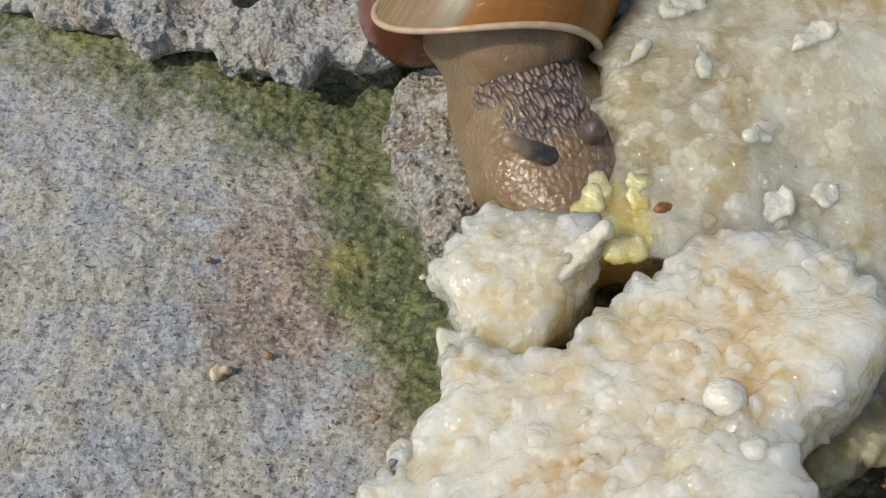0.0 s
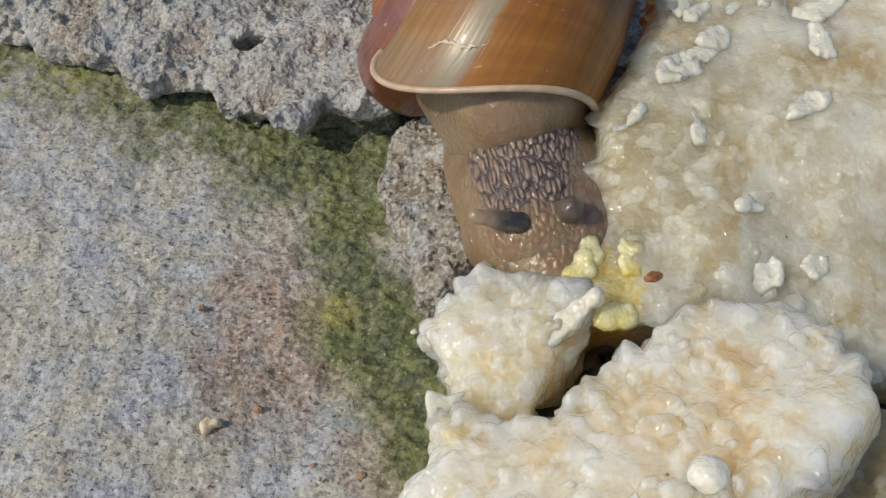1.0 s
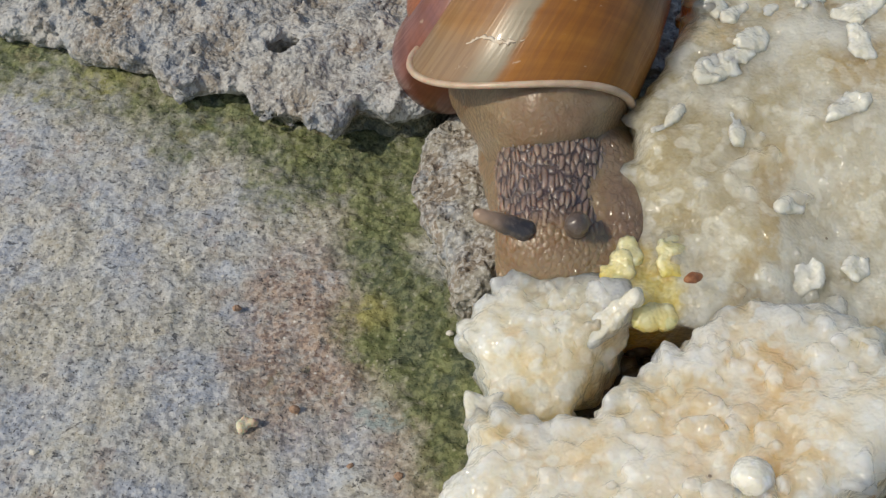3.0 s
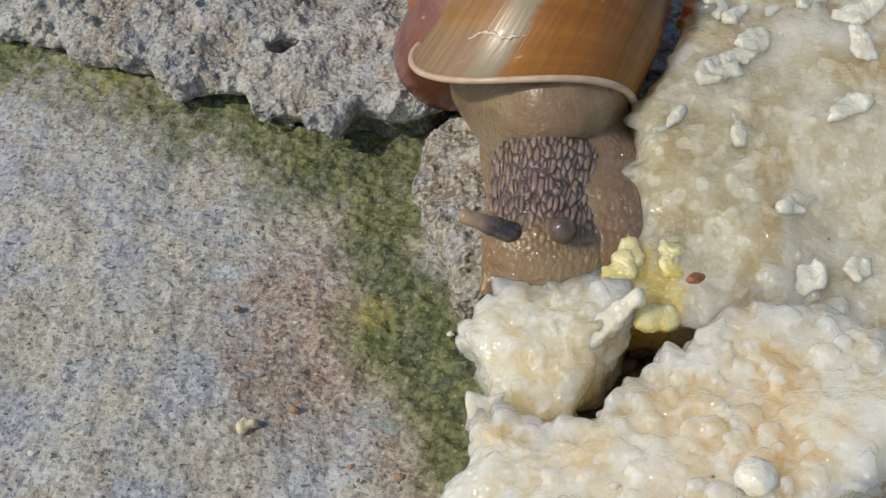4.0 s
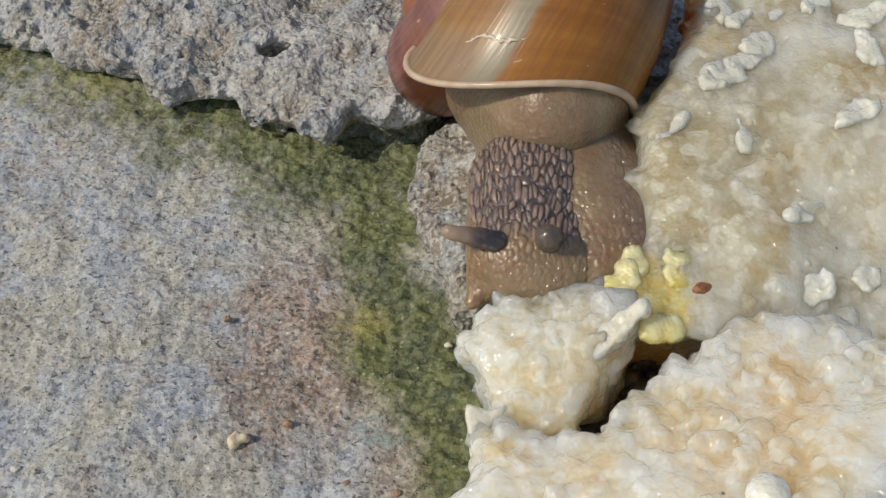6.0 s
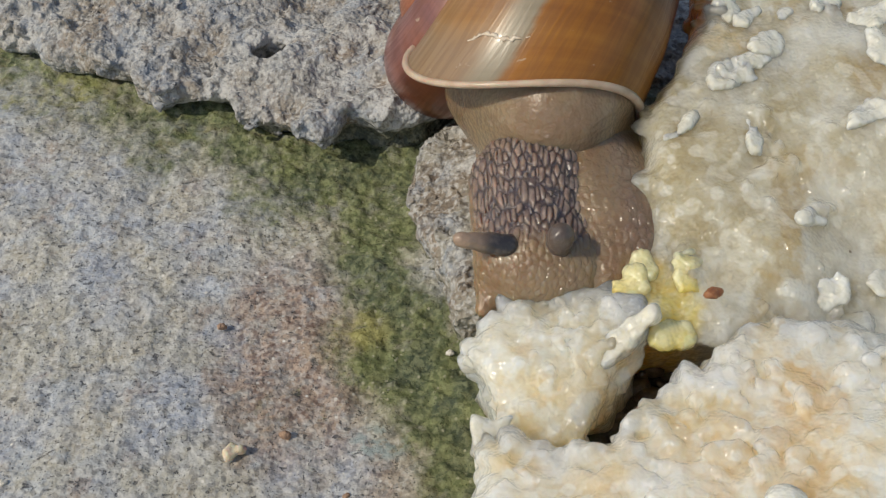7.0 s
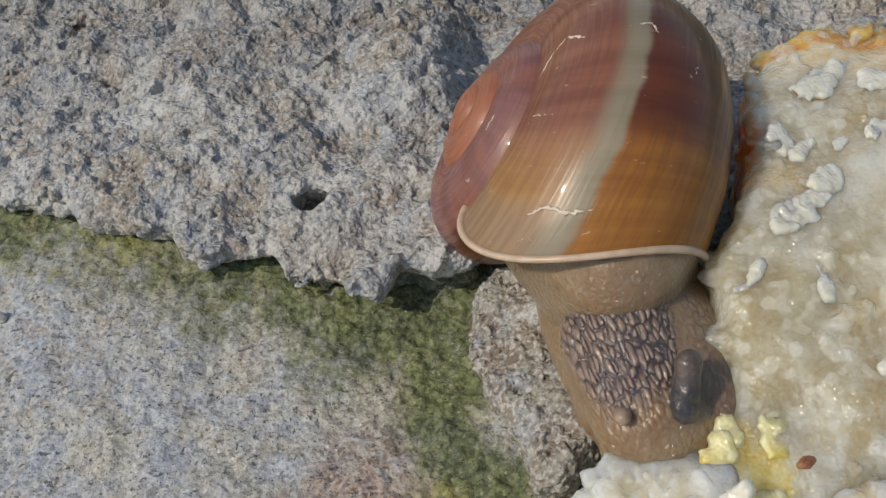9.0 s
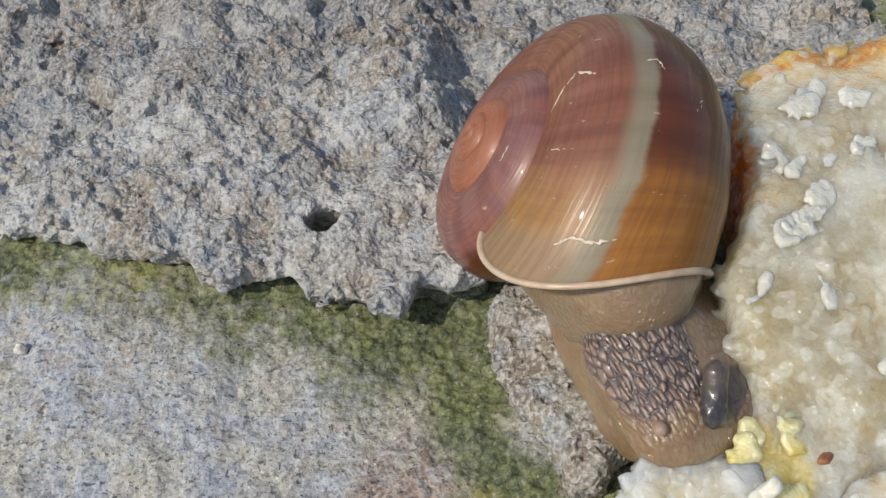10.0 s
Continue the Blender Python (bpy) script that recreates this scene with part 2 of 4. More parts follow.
def shell_material():
    n = Nodes("banded_shell")
    turn, ring = n.attr("turn"), n.attr("ring")
    uv = n.add("ShaderNodeCombineXYZ")
    n.plug(turn, uv.inputs[0]), n.plug(ring, uv.inputs[1])
    streak_at = n.add("ShaderNodeMapping")
    streak_at.inputs["Scale"].default_value = (26, 1.6, 1)
    n.plug(uv.outputs[0], streak_at.inputs[0])
    streak = n.noise(1.0, 5, 0.6, streak_at.outputs[0])
    lines_at = n.add("ShaderNodeMapping")
    lines_at.inputs["Scale"].default_value = (14, 110, 1)
    n.plug(uv.outputs[0], lines_at.inputs[0])
    lines = n.noise(1.0, 3, 0.5, lines_at.outputs[0], 0.6)
    wob = n.math("ADD", ring, n.math("MULTIPLY", n.math("SUBTRACT", streak, 0.5), 0.03))
    age = n.math("ADD", turn, n.math("MULTIPLY", n.math("SUBTRACT", streak, 0.5), 0.05))
    dark = n.mix(n.ramp(streak, 0.35, 0.65), (0.085, 0.020, 0.008), (0.15, 0.040, 0.015))
    amber = n.mix(n.ramp(streak, 0.35, 0.65), (0.28, 0.10, 0.012), (0.38, 0.155, 0.024))
    below = n.mix(n.ramp(age, -0.13, -0.055), dark, amber)
    red = n.mix(n.ramp(streak, 0.35, 0.65), (0.17, 0.055, 0.032), (0.27, 0.11, 0.065))
    gold = n.mix(n.ramp(streak, 0.35, 0.65), (0.31, 0.145, 0.036), (0.38, 0.20, 0.07))
    above = n.mix(n.ramp(age, -0.115, -0.045), red, gold)
    above = n.mix(n.ramp(age, -0.055, -0.02), above, (0.30, 0.19, 0.105))
    spire = n.mix(n.ramp(turn, -1.9, -1.3), (0.36, 0.13, 0.07), n.mix(n.ramp(streak, 0.4, 0.6), (0.19, 0.075, 0.07), (0.25, 0.11, 0.10)))
    spire = n.mix(n.ramp(n.noise(2.4, 3), 0.45, 0.7, 0, 0.5), spire, (0.30, 0.095, 0.04))
    above = n.mix(n.ramp(turn, -0.80, -0.40), spire, above)
    col = n.mix(n.ramp(wob, BAND - 0.03, BAND + 0.02), below, above)
    col = n.mix(n.ramp(lines, 0.40, 0.62, 0, 0.4), col, n.mix(0.6, col, (0.08, 0.03, 0.015)))
    band = n.math("MULTIPLY", n.ramp(wob, BAND - 0.024, BAND - 0.012), n.ramp(wob, BAND + 0.034, BAND + 0.002))
    col = n.mix(n.math("MULTIPLY", band, n.ramp(turn, -0.8, -0.4, 0.0, 0.9)), col, n.mix(n.ramp(streak, 0.3, 0.7), (0.22, 0.185, 0.12), (0.30, 0.26, 0.185)))
    scar = n.ramp(n.noise(0.5, 4, 0.6, n.stretch((0.35, 1, 1), (0.2, 0.4, 0.5))), 0.68, 0.72)
    col = n.mix(n.math("MULTIPLY", scar, 0.5), col, (0.60, 0.48, 0.36))
    n.bsdf.inputs["Subsurface Scale"].default_value = 0.8 * MM
    n.bsdf.inputs["Subsurface Radius"].default_value = (1.0, 0.5, 0.25)
    return n.done(Base_Color=col, Roughness=n.ramp(lines, 0.3, 0.7, 0.32, 0.5), Subsurface_Weight=0.1, Coat_Weight=0.2, Coat_Roughness=0.05,
                  Normal=n.bump(lines, 0.04, 0.6))


def skin_material(name="snail_skin", film=0.14, weight=0.8):
    n = Nodes(name)
    groove, pigment = n.attr("groove"), n.attr("pigment")
    broad = n.noise(2.2, 3)
    col = n.mix(n.ramp(broad, 0.35, 0.65), (0.25, 0.155, 0.082), (0.31, 0.22, 0.13))
    ridge = n.mix(n.ramp(n.noise(0.5, 3), 0.35, 0.65), (0.19, 0.135, 0.125), (0.31, 0.23, 0.205))
    col = n.mix(n.math("MULTIPLY", pigment, 0.8), col, ridge)
    dark = n.mix(pigment, (0.30, 0.18, 0.10), (0.075, 0.055, 0.06))
    col = n.mix(n.math("MULTIPLY", groove, n.ramp(pigment, 0, 1, 0.45, 0.92)), col, dark)
    n.bsdf.inputs["Subsurface Scale"].default_value = 1.0 * MM
    ridged = n.math("SUBTRACT", n.math("MULTIPLY", n.noise(0.24, 1, 0.5), 1.0), n.math("MULTIPLY", groove, 0.7))
    n.plug(n.bump(ridged, film, 1.0), n.bsdf.inputs["Coat Normal"])
    n.bsdf.inputs["Subsurface Radius"].default_value = (1.0, 0.6, 0.35)
    return n.done(Base_Color=col, Roughness=0.35, Subsurface_Weight=0.9, Coat_Weight=weight, Coat_Roughness=0.17, Normal=n.bump(ridged, 0.04, 0.8))


# ---- shaping helpers ----
TABLES = {}


def table(seed):
    if seed not in TABLES:
        TABLES[seed] = np.random.RandomState(seed).uniform(-1, 1, (32, 32, 32)).astype(np.float32)
    return TABLES[seed]


def noise_at(p, size, seed):
    """Smooth noise between -1 and 1 at the points p."""
    q = p / size + 0.37 * seed
    i = np.floor(q).astype(np.int32)
    f = (q - i).astype(np.float32)
    f = f * f * (3 - 2 * f)
    i0, i1 = i & 31, (i + 1) & 31
    tab = table(seed).ravel()
    fx, fy, fz = f[:, 0], f[:, 1], f[:, 2]
    x0, x1 = i0[:, 0] * 1024, i1[:, 0] * 1024
    y0, y1 = i0[:, 1] * 32, i1[:, 1] * 32

    def row(jk):
        low = tab[x0 + jk]
        return low + (tab[x1 + jk] - low) * fx

    low, low2 = row(y0 + i0[:, 2]), row(y1 + i0[:, 2])
    high, high2 = row(y0 + i1[:, 2]), row(y1 + i1[:, 2])
    low, high = low + (low2 - low) * fy, high + (high2 - high) * fy
    return low * (1 - fz) + high * fz


def fractal(p, size, seed, octaves=4, gain=0.5):
    out, amp = 0, 1.0
    for n in range(octaves):
        out = out + amp * noise_at(p, size * 0.5**n, seed + n)
        amp *= gain
    return out


def cell_at(p, size, seed, wide=False):
    """Distances to the nearest and second nearest of scattered points, in cell sizes, and a random number per cell."""
    q = (p / size).astype(np.float32)
    i = np.floor(q if wide else q - 0.5).astype(np.int32)
    tx, ty, tz, tw = (table(seed + n) for n in range(4))
    f1, f2, who = np.full(len(p), 81.0, np.float32), np.full(len(p), 81.0, np.float32), np.zeros(len(p), np.float32)
    reach = (-1, 0, 1) if wide else (0, 1)
    local = q - i
    for a in reach:
        for b in reach:
            for c in reach:
                key = (((i[:, 0] + a) & 31) * 32 + ((i[:, 1] + b) & 31)) * 32 + ((i[:, 2] + c) & 31)
                d = (tx.ravel()[key] * 0.42 + (0.5 + a) - local[:, 0]) ** 2
                d += (ty.ravel()[key] * 0.42 + (0.5 + b) - local[:, 1]) ** 2
                d += (tz.ravel()[key] * 0.42 + (0.5 + c) - local[:, 2]) ** 2
                near = d < f1
                f2 = np.where(near, f1, np.minimum(f2, d))
                who = np.where(near, tw.ravel()[key], who)
                f1 = np.where(near, d, f1)
    return np.sqrt(f1), np.sqrt(f2), who


def step(x, low, high):
    t = np.clip((x - low) / (high - low), 0, 1)
    return t * t * (3 - 2 * t)


def smin(a, b, k):
    h = np.clip(0.5 + 0.5 * (b - a) / k, 0, 1)
    return b + (a - b) * h - k * h * (1 - h)


def smax(a, b, k):
    return -smin(-a, -b, k)


def polygon(x, y, pts):
    """Signed distance in the plane to a closed outline, below zero inside."""
    d, sign = np.full(np.broadcast(x, y).shape, 1e9), np.ones(np.broadcast(x, y).shape)
    for n in range(len(pts)):
        (ax, ay), (bx, by) = pts[n], pts[n - 1]
        ex, ey, wx, wy = bx - ax, by - ay, x - ax, y - ay
        t = np.clip((wx * ex + wy * ey) / (ex * ex + ey * ey), 0, 1)
        d = np.minimum(d, (wx - ex * t) ** 2 + (wy - ey * t) ** 2)
        c1, c2, c3 = y >= ay, y < by, ex * wy > ey * wx
        flip = (c1 & c2 & c3) | (~c1 & ~c2 & ~c3)
        sign = np.where(flip, -sign, sign)
    return sign * np.sqrt(d)


def cone(x, y, z, a, b, ra, rb):
    """Distance to a capsule whose radius runs from ra at a to rb at b."""
    ab = [q - p for p, q in zip(a, b)]
    t = np.clip(((x - a[0]) * ab[0] + (y - a[1]) * ab[1] + (z - a[2]) * ab[2]) / sum(v * v for v in ab), 0, 1)
    return np.sqrt((x - a[0] - ab[0] * t) ** 2 + (y - a[1] - ab[1] * t) ** 2 + (z - a[2] - ab[2] * t) ** 2) - (ra + (rb - ra) * t)


def egg(x, y, z, c, r):
    k = np.sqrt(((x - c[0]) / r[0]) ** 2 + ((y - c[1]) / r[1]) ** 2 + ((z - c[2]) / r[2]) ** 2)
    return (k - 1) * min(r)


def skin_of(field, low, cell):
    """Surface nets: the points and quads of the zero surface of a grid of distances."""
    inside = field < 0
    nx, ny, nz = field.shape
    count = np.zeros((nx - 1, ny - 1, nz - 1), np.int8)
    corners = [(a, b, c) for a in (0, 1) for b in (0, 1) for c in (0, 1)]
    for a, b, c in corners:
        count += inside[a : nx - 1 + a, b : ny - 1 + b, c : nz - 1 + c]
    live = (count > 0) & (count < 8)
    idx = np.argwhere(live)
    number = np.full(live.shape, -1, np.int64)
    number[live] = np.arange(len(idx))
    vals = {k: field[idx[:, 0] + k[0], idx[:, 1] + k[1], idx[:, 2] + k[2]] for k in corners}
    total, hits = np.zeros((len(idx), 3)), np.zeros(len(idx))
    for k in corners:
        for axis in range(3):
            if k[axis] == 0:
                m = tuple(1 if n == axis else k[n] for n in range(3))
                va, vb = vals[k], vals[m]
                cross = (va < 0) != (vb < 0)
                t = np.where(cross, va / np.where(cross, va - vb, 1), 0)
                at = np.array(k, float)[None] + np.eye(3)[axis][None] * t[:, None]
                total += at * cross[:, None]
                hits += cross
    pts = low + (idx + total / hits[:, None]) * cell
    quads = []
    for axis in range(3):
        o1, o2 = [n for n in range(3) if n != axis]
        a = inside[tuple(slice(0, -1) if n == axis else slice(1, -1) for n in range(3))]
        b = inside[tuple(slice(1, None) if n == axis else slice(1, -1) for n in range(3))]
        e = np.argwhere(a != b)
        out = a[tuple(e.T)]
        e[:, o1] += 1
        e[:, o2] += 1
        d1, d2 = np.eye(3, dtype=int)[o1], np.eye(3, dtype=int)[o2]
        ring = [number[tuple((e - s).T)] for s in (d1 + d2, d2, 0 * d1, d1)]
        q = np.stack(ring, 1)
        flip = out if axis != 1 else ~out
        q[~flip] = q[~flip][:, ::-1]
        quads.append(q)
    return pts, np.concatenate(quads)


def mesh_from(name, pts, faces, attrs=None, smooth=True):
    """A mesh from arrays of points (millimetres) and faces of equal corner count."""
    me = bpy.data.meshes.new(name)
    n, k = faces.shape
    me.vertices.add(len(pts))
    me.vertices.foreach_set("co", (np.asarray(pts, np.float64) * MM).astype(np.float32).ravel())
    me.loops.add(n * k)
    me.loops.foreach_set("vertex_index", faces.astype(np.int32).ravel())
    me.polygons.add(n)
    me.polygons.foreach_set("loop_start", np.arange(0, n * k, k, dtype=np.int32))
    me.update(calc_edges=True)
    me.polygons.foreach_set("use_smooth", np.full(n, smooth))
    for key, value in (attrs or {}).items():
        a = me.attributes.new(key, "FLOAT", "POINT")
        a.data.foreach_set("value", np.asarray(value, np.float32))
    me.validate()
    return me


def solid(name, low, high, cell, shape, detail=None, reach=1.2, attrs=None, origin=(0, 0, 0), blobs=(), smooth=4):
    """A mesh of the body shape(x, y, z) < 0 in a box; detail(points) is added to the distance near the surface."""
    axes = [np.arange(a, b + cell, cell) for a, b in zip(low, high)]
    x, y, z = (ax.reshape([-1 if n == m else 1 for m in range(3)]) for n, ax in enumerate(axes))
    field = np.broadcast_to(shape(x, y, z), [len(a) for a in axes]).astype(np.float32).copy()
    if detail:
        near = np.abs(field) < reach
        where = np.argwhere(near)
        pts = np.stack([axes[n][where[:, n]] for n in range(3)], 1)
        field[near] += detail(pts)
    for centre, edge, thick, spin in blobs:
        far = max(math.hypot(*e) for e in edge) + thick + 0.4
        sl = [slice(max(0, int((c - far - a) / cell)), max(0, int((c + far - a) / cell) + 2)) for c, a in zip(centre, low)]
        if all(q.stop - q.start > 1 for q in sl):
            gx, gy, gz = np.meshgrid(*(ax[q] - c for ax, q, c in zip(axes, sl, centre)), indexing="ij")
            m = np.array(Euler(spin).to_matrix())
            lx, ly, lz = (m[0, n] * gx + m[1, n] * gy + m[2, n] * gz for n in range(3))
            plate = smax(polygon(lx, ly, edge), np.abs(lz) - thick, 0.16)
            field[tuple(sl)] = smin(field[tuple(sl)], plate, 0.14)
    pts, quads = skin_of(field, np.array(low, float), cell)
    # even out the steps of the grid
    a, b = np.concatenate([quads[:, n] for n in range(4)]), np.concatenate([quads[:, (n + 1) % 4] for n in range(4)])
    count = np.maximum(1, np.bincount(a, minlength=len(pts)) + np.bincount(b, minlength=len(pts)))[:, None]
    for share in ([0.55, -0.5] * smooth)[:-1]:
        mean = np.stack([np.bincount(a, pts[b, n], len(pts)) + np.bincount(b, pts[a, n], len(pts)) for n in range(3)], 1) / count
        pts = pts + share * (mean - pts)
    return mesh_from(name, pts - np.array(origin), quads, attrs(pts) if attrs else None)


def thing(name, mesh, material, at=(0, 0, 0), label="", category="", group="", kind=""):
    ob = new(name, mesh)
    if mesh is not None:
        mesh.materials.clear()
        mesh.materials.append(material)
    ob.location = [v * MM for v in at]
    return tagged(ob, label, category, group, kind)


def part(name, mesh, material, parent, at=(0, 0, 0), label=""):
    """One mesh under a thing or part, at a place in its parent's space."""
    ob = new(name, mesh)
    mesh.materials.clear()
    mesh.materials.append(material)
    ob.parent = parent
    ob.location = [v * MM for v in at]
    return tagged(ob, label)


# ---- ground ----
ROCK_EDGE = [(-60, 19.5), (-35, 18.7), (-31, 18.3), (-28.3, 16.1), (-25.5, 15.7), (-23.1, 13.9), (-22.6, 12.2), (-21, 11), (-19.4, 11.6),
             (-17.1, 11.1), (-16.3, 9), (-14.4, 8), (-12.5, 7.2), (-11, 6.7), (-9.7, 8), (-7.7, 8), (-5.6, 8.2), (-4, 9.5), (0, 10), (6, 11), (26, 13)]
EDGE_X, EDGE_Y = zip(*ROCK_EDGE)


def slab_height(x, y):
    return -1.2 * np.tanh((x + 15.5) / 10)


def slab():
    def steps(low, high, fine, far):
        inner = list(np.arange(low, high, fine))
        gap, before, after = fine, [], []
        a, b = low, high
        while b < far:
            gap *= 1.35
            a, b = a - gap, b + gap
            before.append(a), after.append(b)
        return np.array(before[::-1] + inner + after)

    xs, ys = steps(-44, 20, 0.16, 2.0e4), steps(-26, 22, 0.16, 2.0e4)
    x, y = np.meshgrid(xs, ys, indexing="ij")
    p = np.stack([x.ravel(), y.ravel(), 0 * x.ravel()], 1)
    close = (np.abs(p[:, 0] + 12) < 60) & (np.abs(p[:, 1]) < 60)
    q = p[close]
    z = slab_height(p[:, 0], p[:, 1])
    pits = np.maximum(0, 0.42 - cell_at(q, 1.1, 40)[0])
    z[close] += 0.28 * fractal(q, 5.0, 11, 3) + 0.13 * fractal(q, 0.9, 15, 3) - 0.35 * pits
    wob = np.zeros(len(p))
    wob[close] = fractal(q, 3.0, 19, 4)
    px, py = p[:, 0], p[:, 1]
    edge = np.interp(px, EDGE_X, EDGE_Y)
    under = edge - py + wob * 1.0
    moss = 0.95 * step(under, 8.5, 0.5) * step(px, -5, -8)
    lane_x = np.interp(py, [-16, -11, -8, -4, 0, 5, 9], [-2.5, -4.0, -5.5, -7.3, -8.2, -8.0, -8])
    lane_w = np.interp(py, [-16, -10, -7, -3, 2, 8], [1.5, 3.5, 3.6, 1.9, 1.6, 3.0])
    lane = step(np.abs(px - lane_x) + wob * 0.9, lane_w + 1.6, lane_w * 0.3)
    moss = np.maximum(moss, 1.1 * step(np.abs(px - lane_x) + wob * 0.9, lane_w + 2.8, lane_w * 0.3))
    moss = np.maximum(moss, step(px, -5.0, -3.0) * 0.75)
    moss *= step(py, -20, -13) * 0.6 + 0.4
    brown = step(np.hypot((px + 11.5) / 4.6, (py + 6.5) / 7.5) + 0.18 * wob, 1.15, 0.55)
    brown = np.maximum(brown, 0.7 * step(np.hypot((px + 5.5) / 3.5, (py + 13) / 3.5) + 0.2 * wob, 1.2, 0.6))
    yellow = step(np.hypot((px + 9.2) / 1.7, (py + 4.6) / 1.6) + 0.3 * wob, 1.2, 0.4)
    yellow = np.maximum(yellow, 0.9 * step(np.hypot((px + 30) / 6, (py - 13) / 2.2) + 0.3 * wob, 1.3, 0.3))
    lichen = step(np.hypot((px + 6.9) / 0.8, (py + 7.3) / 1.0) + 0.3 * wob, 1.2, 0.7)
    lichen = np.maximum(lichen, step(np.hypot((px + 7.6) / 1.8, (py + 11.4) / 1.2) + 0.3 * wob, 1.2, 0.7))
    soil = step(np.hypot((px - 5.5) / 4.6, (py + 9.5) / 3.4) + 0.15 * wob, 1.15, 0.8)
    soil = np.maximum(soil, step(px, 6, 9) * step(py, -9, -12))
    z[close] += 0.20 * np.clip(moss[close], 0, 1) * fractal(q, 0.6, 53, 2, 0.8)
    p[:, 2] = z
    nx, ny = len(xs), len(ys)
    i = np.arange(nx * ny).reshape(nx, ny)
    quads = np.stack([i[:-1, :-1], i[1:, :-1], i[1:, 1:], i[:-1, 1:]], -1).reshape(-1, 4)
    me = mesh_from("ground", p, quads, {"moss": moss, "brown": brown, "yellow": yellow, "lichen": lichen, "soil": soil, "lane": lane})
    thing("ground", me, slab_material(), label="flat grey speckled stone with green moss and brown stains", category="ground", kind="structure")


def rock_top(x, y):
    z = 2.9 + 0.02 * (y - 12)
    z = z - 3.2 * step(x, -6.5, -2.0)
    return z


def big_rock():
    def shape(x, y, z):
        edge = np.interp(x, EDGE_X, EDGE_Y)
        bay = 1.5 * step(z, 2.0, -0.4)
        body = smax(z - rock_top(x, y) + 0 * z, (edge + bay - y) * 0.85, 1.0)
        shaft = np.hypot((x + 14.5) / 1.05, (y - 14.2 - 0.5 * (2.6 - z)) / 0.9) - 1.15
        return smax(body, np.minimum(-shaft, 0.4 * (z + 3)), 0.25)

    def detail(p):
        flat = p * (1, 1, 0.6)
        w = p + 0.35 * noise_at(p, 1.4, 66)[:, None] * (1, -0.8, 0.6)
        big = cell_at(w, 1.5, 60)[0]
        crumbly = 0.7 + 0.5 * noise_at(p, 3.0, 29)
        d = -0.9 * fractal(flat, 4.5, 21, 3) - 0.45 * crumbly * (np.sqrt(np.maximum(0.02, 1.1 - big * big)) - 0.75) - 0.34 * fractal(p, 1.1, 44, 3, 0.75)
        crease = fractal(flat * (1, 1.5, 1), 8.0, 33, 4, 0.65)
        d += 0.7 * step(np.abs(crease), 0.35, 0.0) * step(p[:, 1], 19, 26)
        return d

    def attrs(p):
        edge = np.interp(p[:, 0], EDGE_X, EDGE_Y)
        # moss on the low front face, reaching higher to darken the shaded underside too
        moss = step(p[:, 2], 2.0, 0.0) * step(p[:, 1] - edge, 4, 1)
        far = p[:, 1] + 3.0 * fractal(p, 7.0, 68, 3)
        # shade of the gap beside the shell put into the colour; darker far back too
        deep = np.maximum(0.1 * step(p[:, 0], -5.5, -1.0), 0.25 * step(far, 25.5, 31))
        return {"moss": moss, "deep": np.clip(deep, 0, 1)}

    me = solid("rock", (-50, 5, -2.2), (27, 60, 6.5), 0.17, shape, detail, 1.9, attrs, smooth=2)
    thing("rock", me, rock_material("pale_rock", (0.36, 0.36, 0.352), (0.30, 0.26, 0.215), (0.19, 0.178, 0.16)),
          label="rough pale grey rock with pits, overhanging the slab", category="rock")


def small_rock():
    outline = [(-3.9, 9.2), (-5.8, 7.4), (-6.7, 4.6), (-6.2, 2.2), (-5.2, -0.5), (-4.3, -3.4), (-4, -5.6), (-2.5, -5.6), (-1.4, -4.7), (-0.2, -3.6),
               (2, -2), (3, 3), (2, 9)]

    def shape(x, y, z):
        top = 1.3 + 0.16 * (x + 5) + 0 * y
        return smax(polygon(x, y, outline) + 0.5 * step(z, 0.6, 2.0) , z - top, 0.9)

    def detail(p):
        return -0.4 * fractal(p, 2.6, 71, 3) - 0.45 * (domes(p, 1.1, 75)[0] - 1.0) - 0.22 * (domes(p, 0.5, 90)[0] - 1.0) - 0.2 * fractal(p, 0.6, 78, 3, 0.8)

    def attrs(p):
        return {"moss": step(p[:, 2], 0.2, -1.0), "deep": 0 * p[:, 0]}

    me = solid("rock", (-8.5, -7.5, -2.5), (4.5, 11, 4), 0.11, shape, detail, 1.3, attrs, smooth=2)
    thing("rock", me, rock_material("brown_rock", (0.30, 0.28, 0.235), (0.25, 0.20, 0.15), (0.15, 0.125, 0.10)),
          label="small rough brown-grey stone under the snail", category="rock")


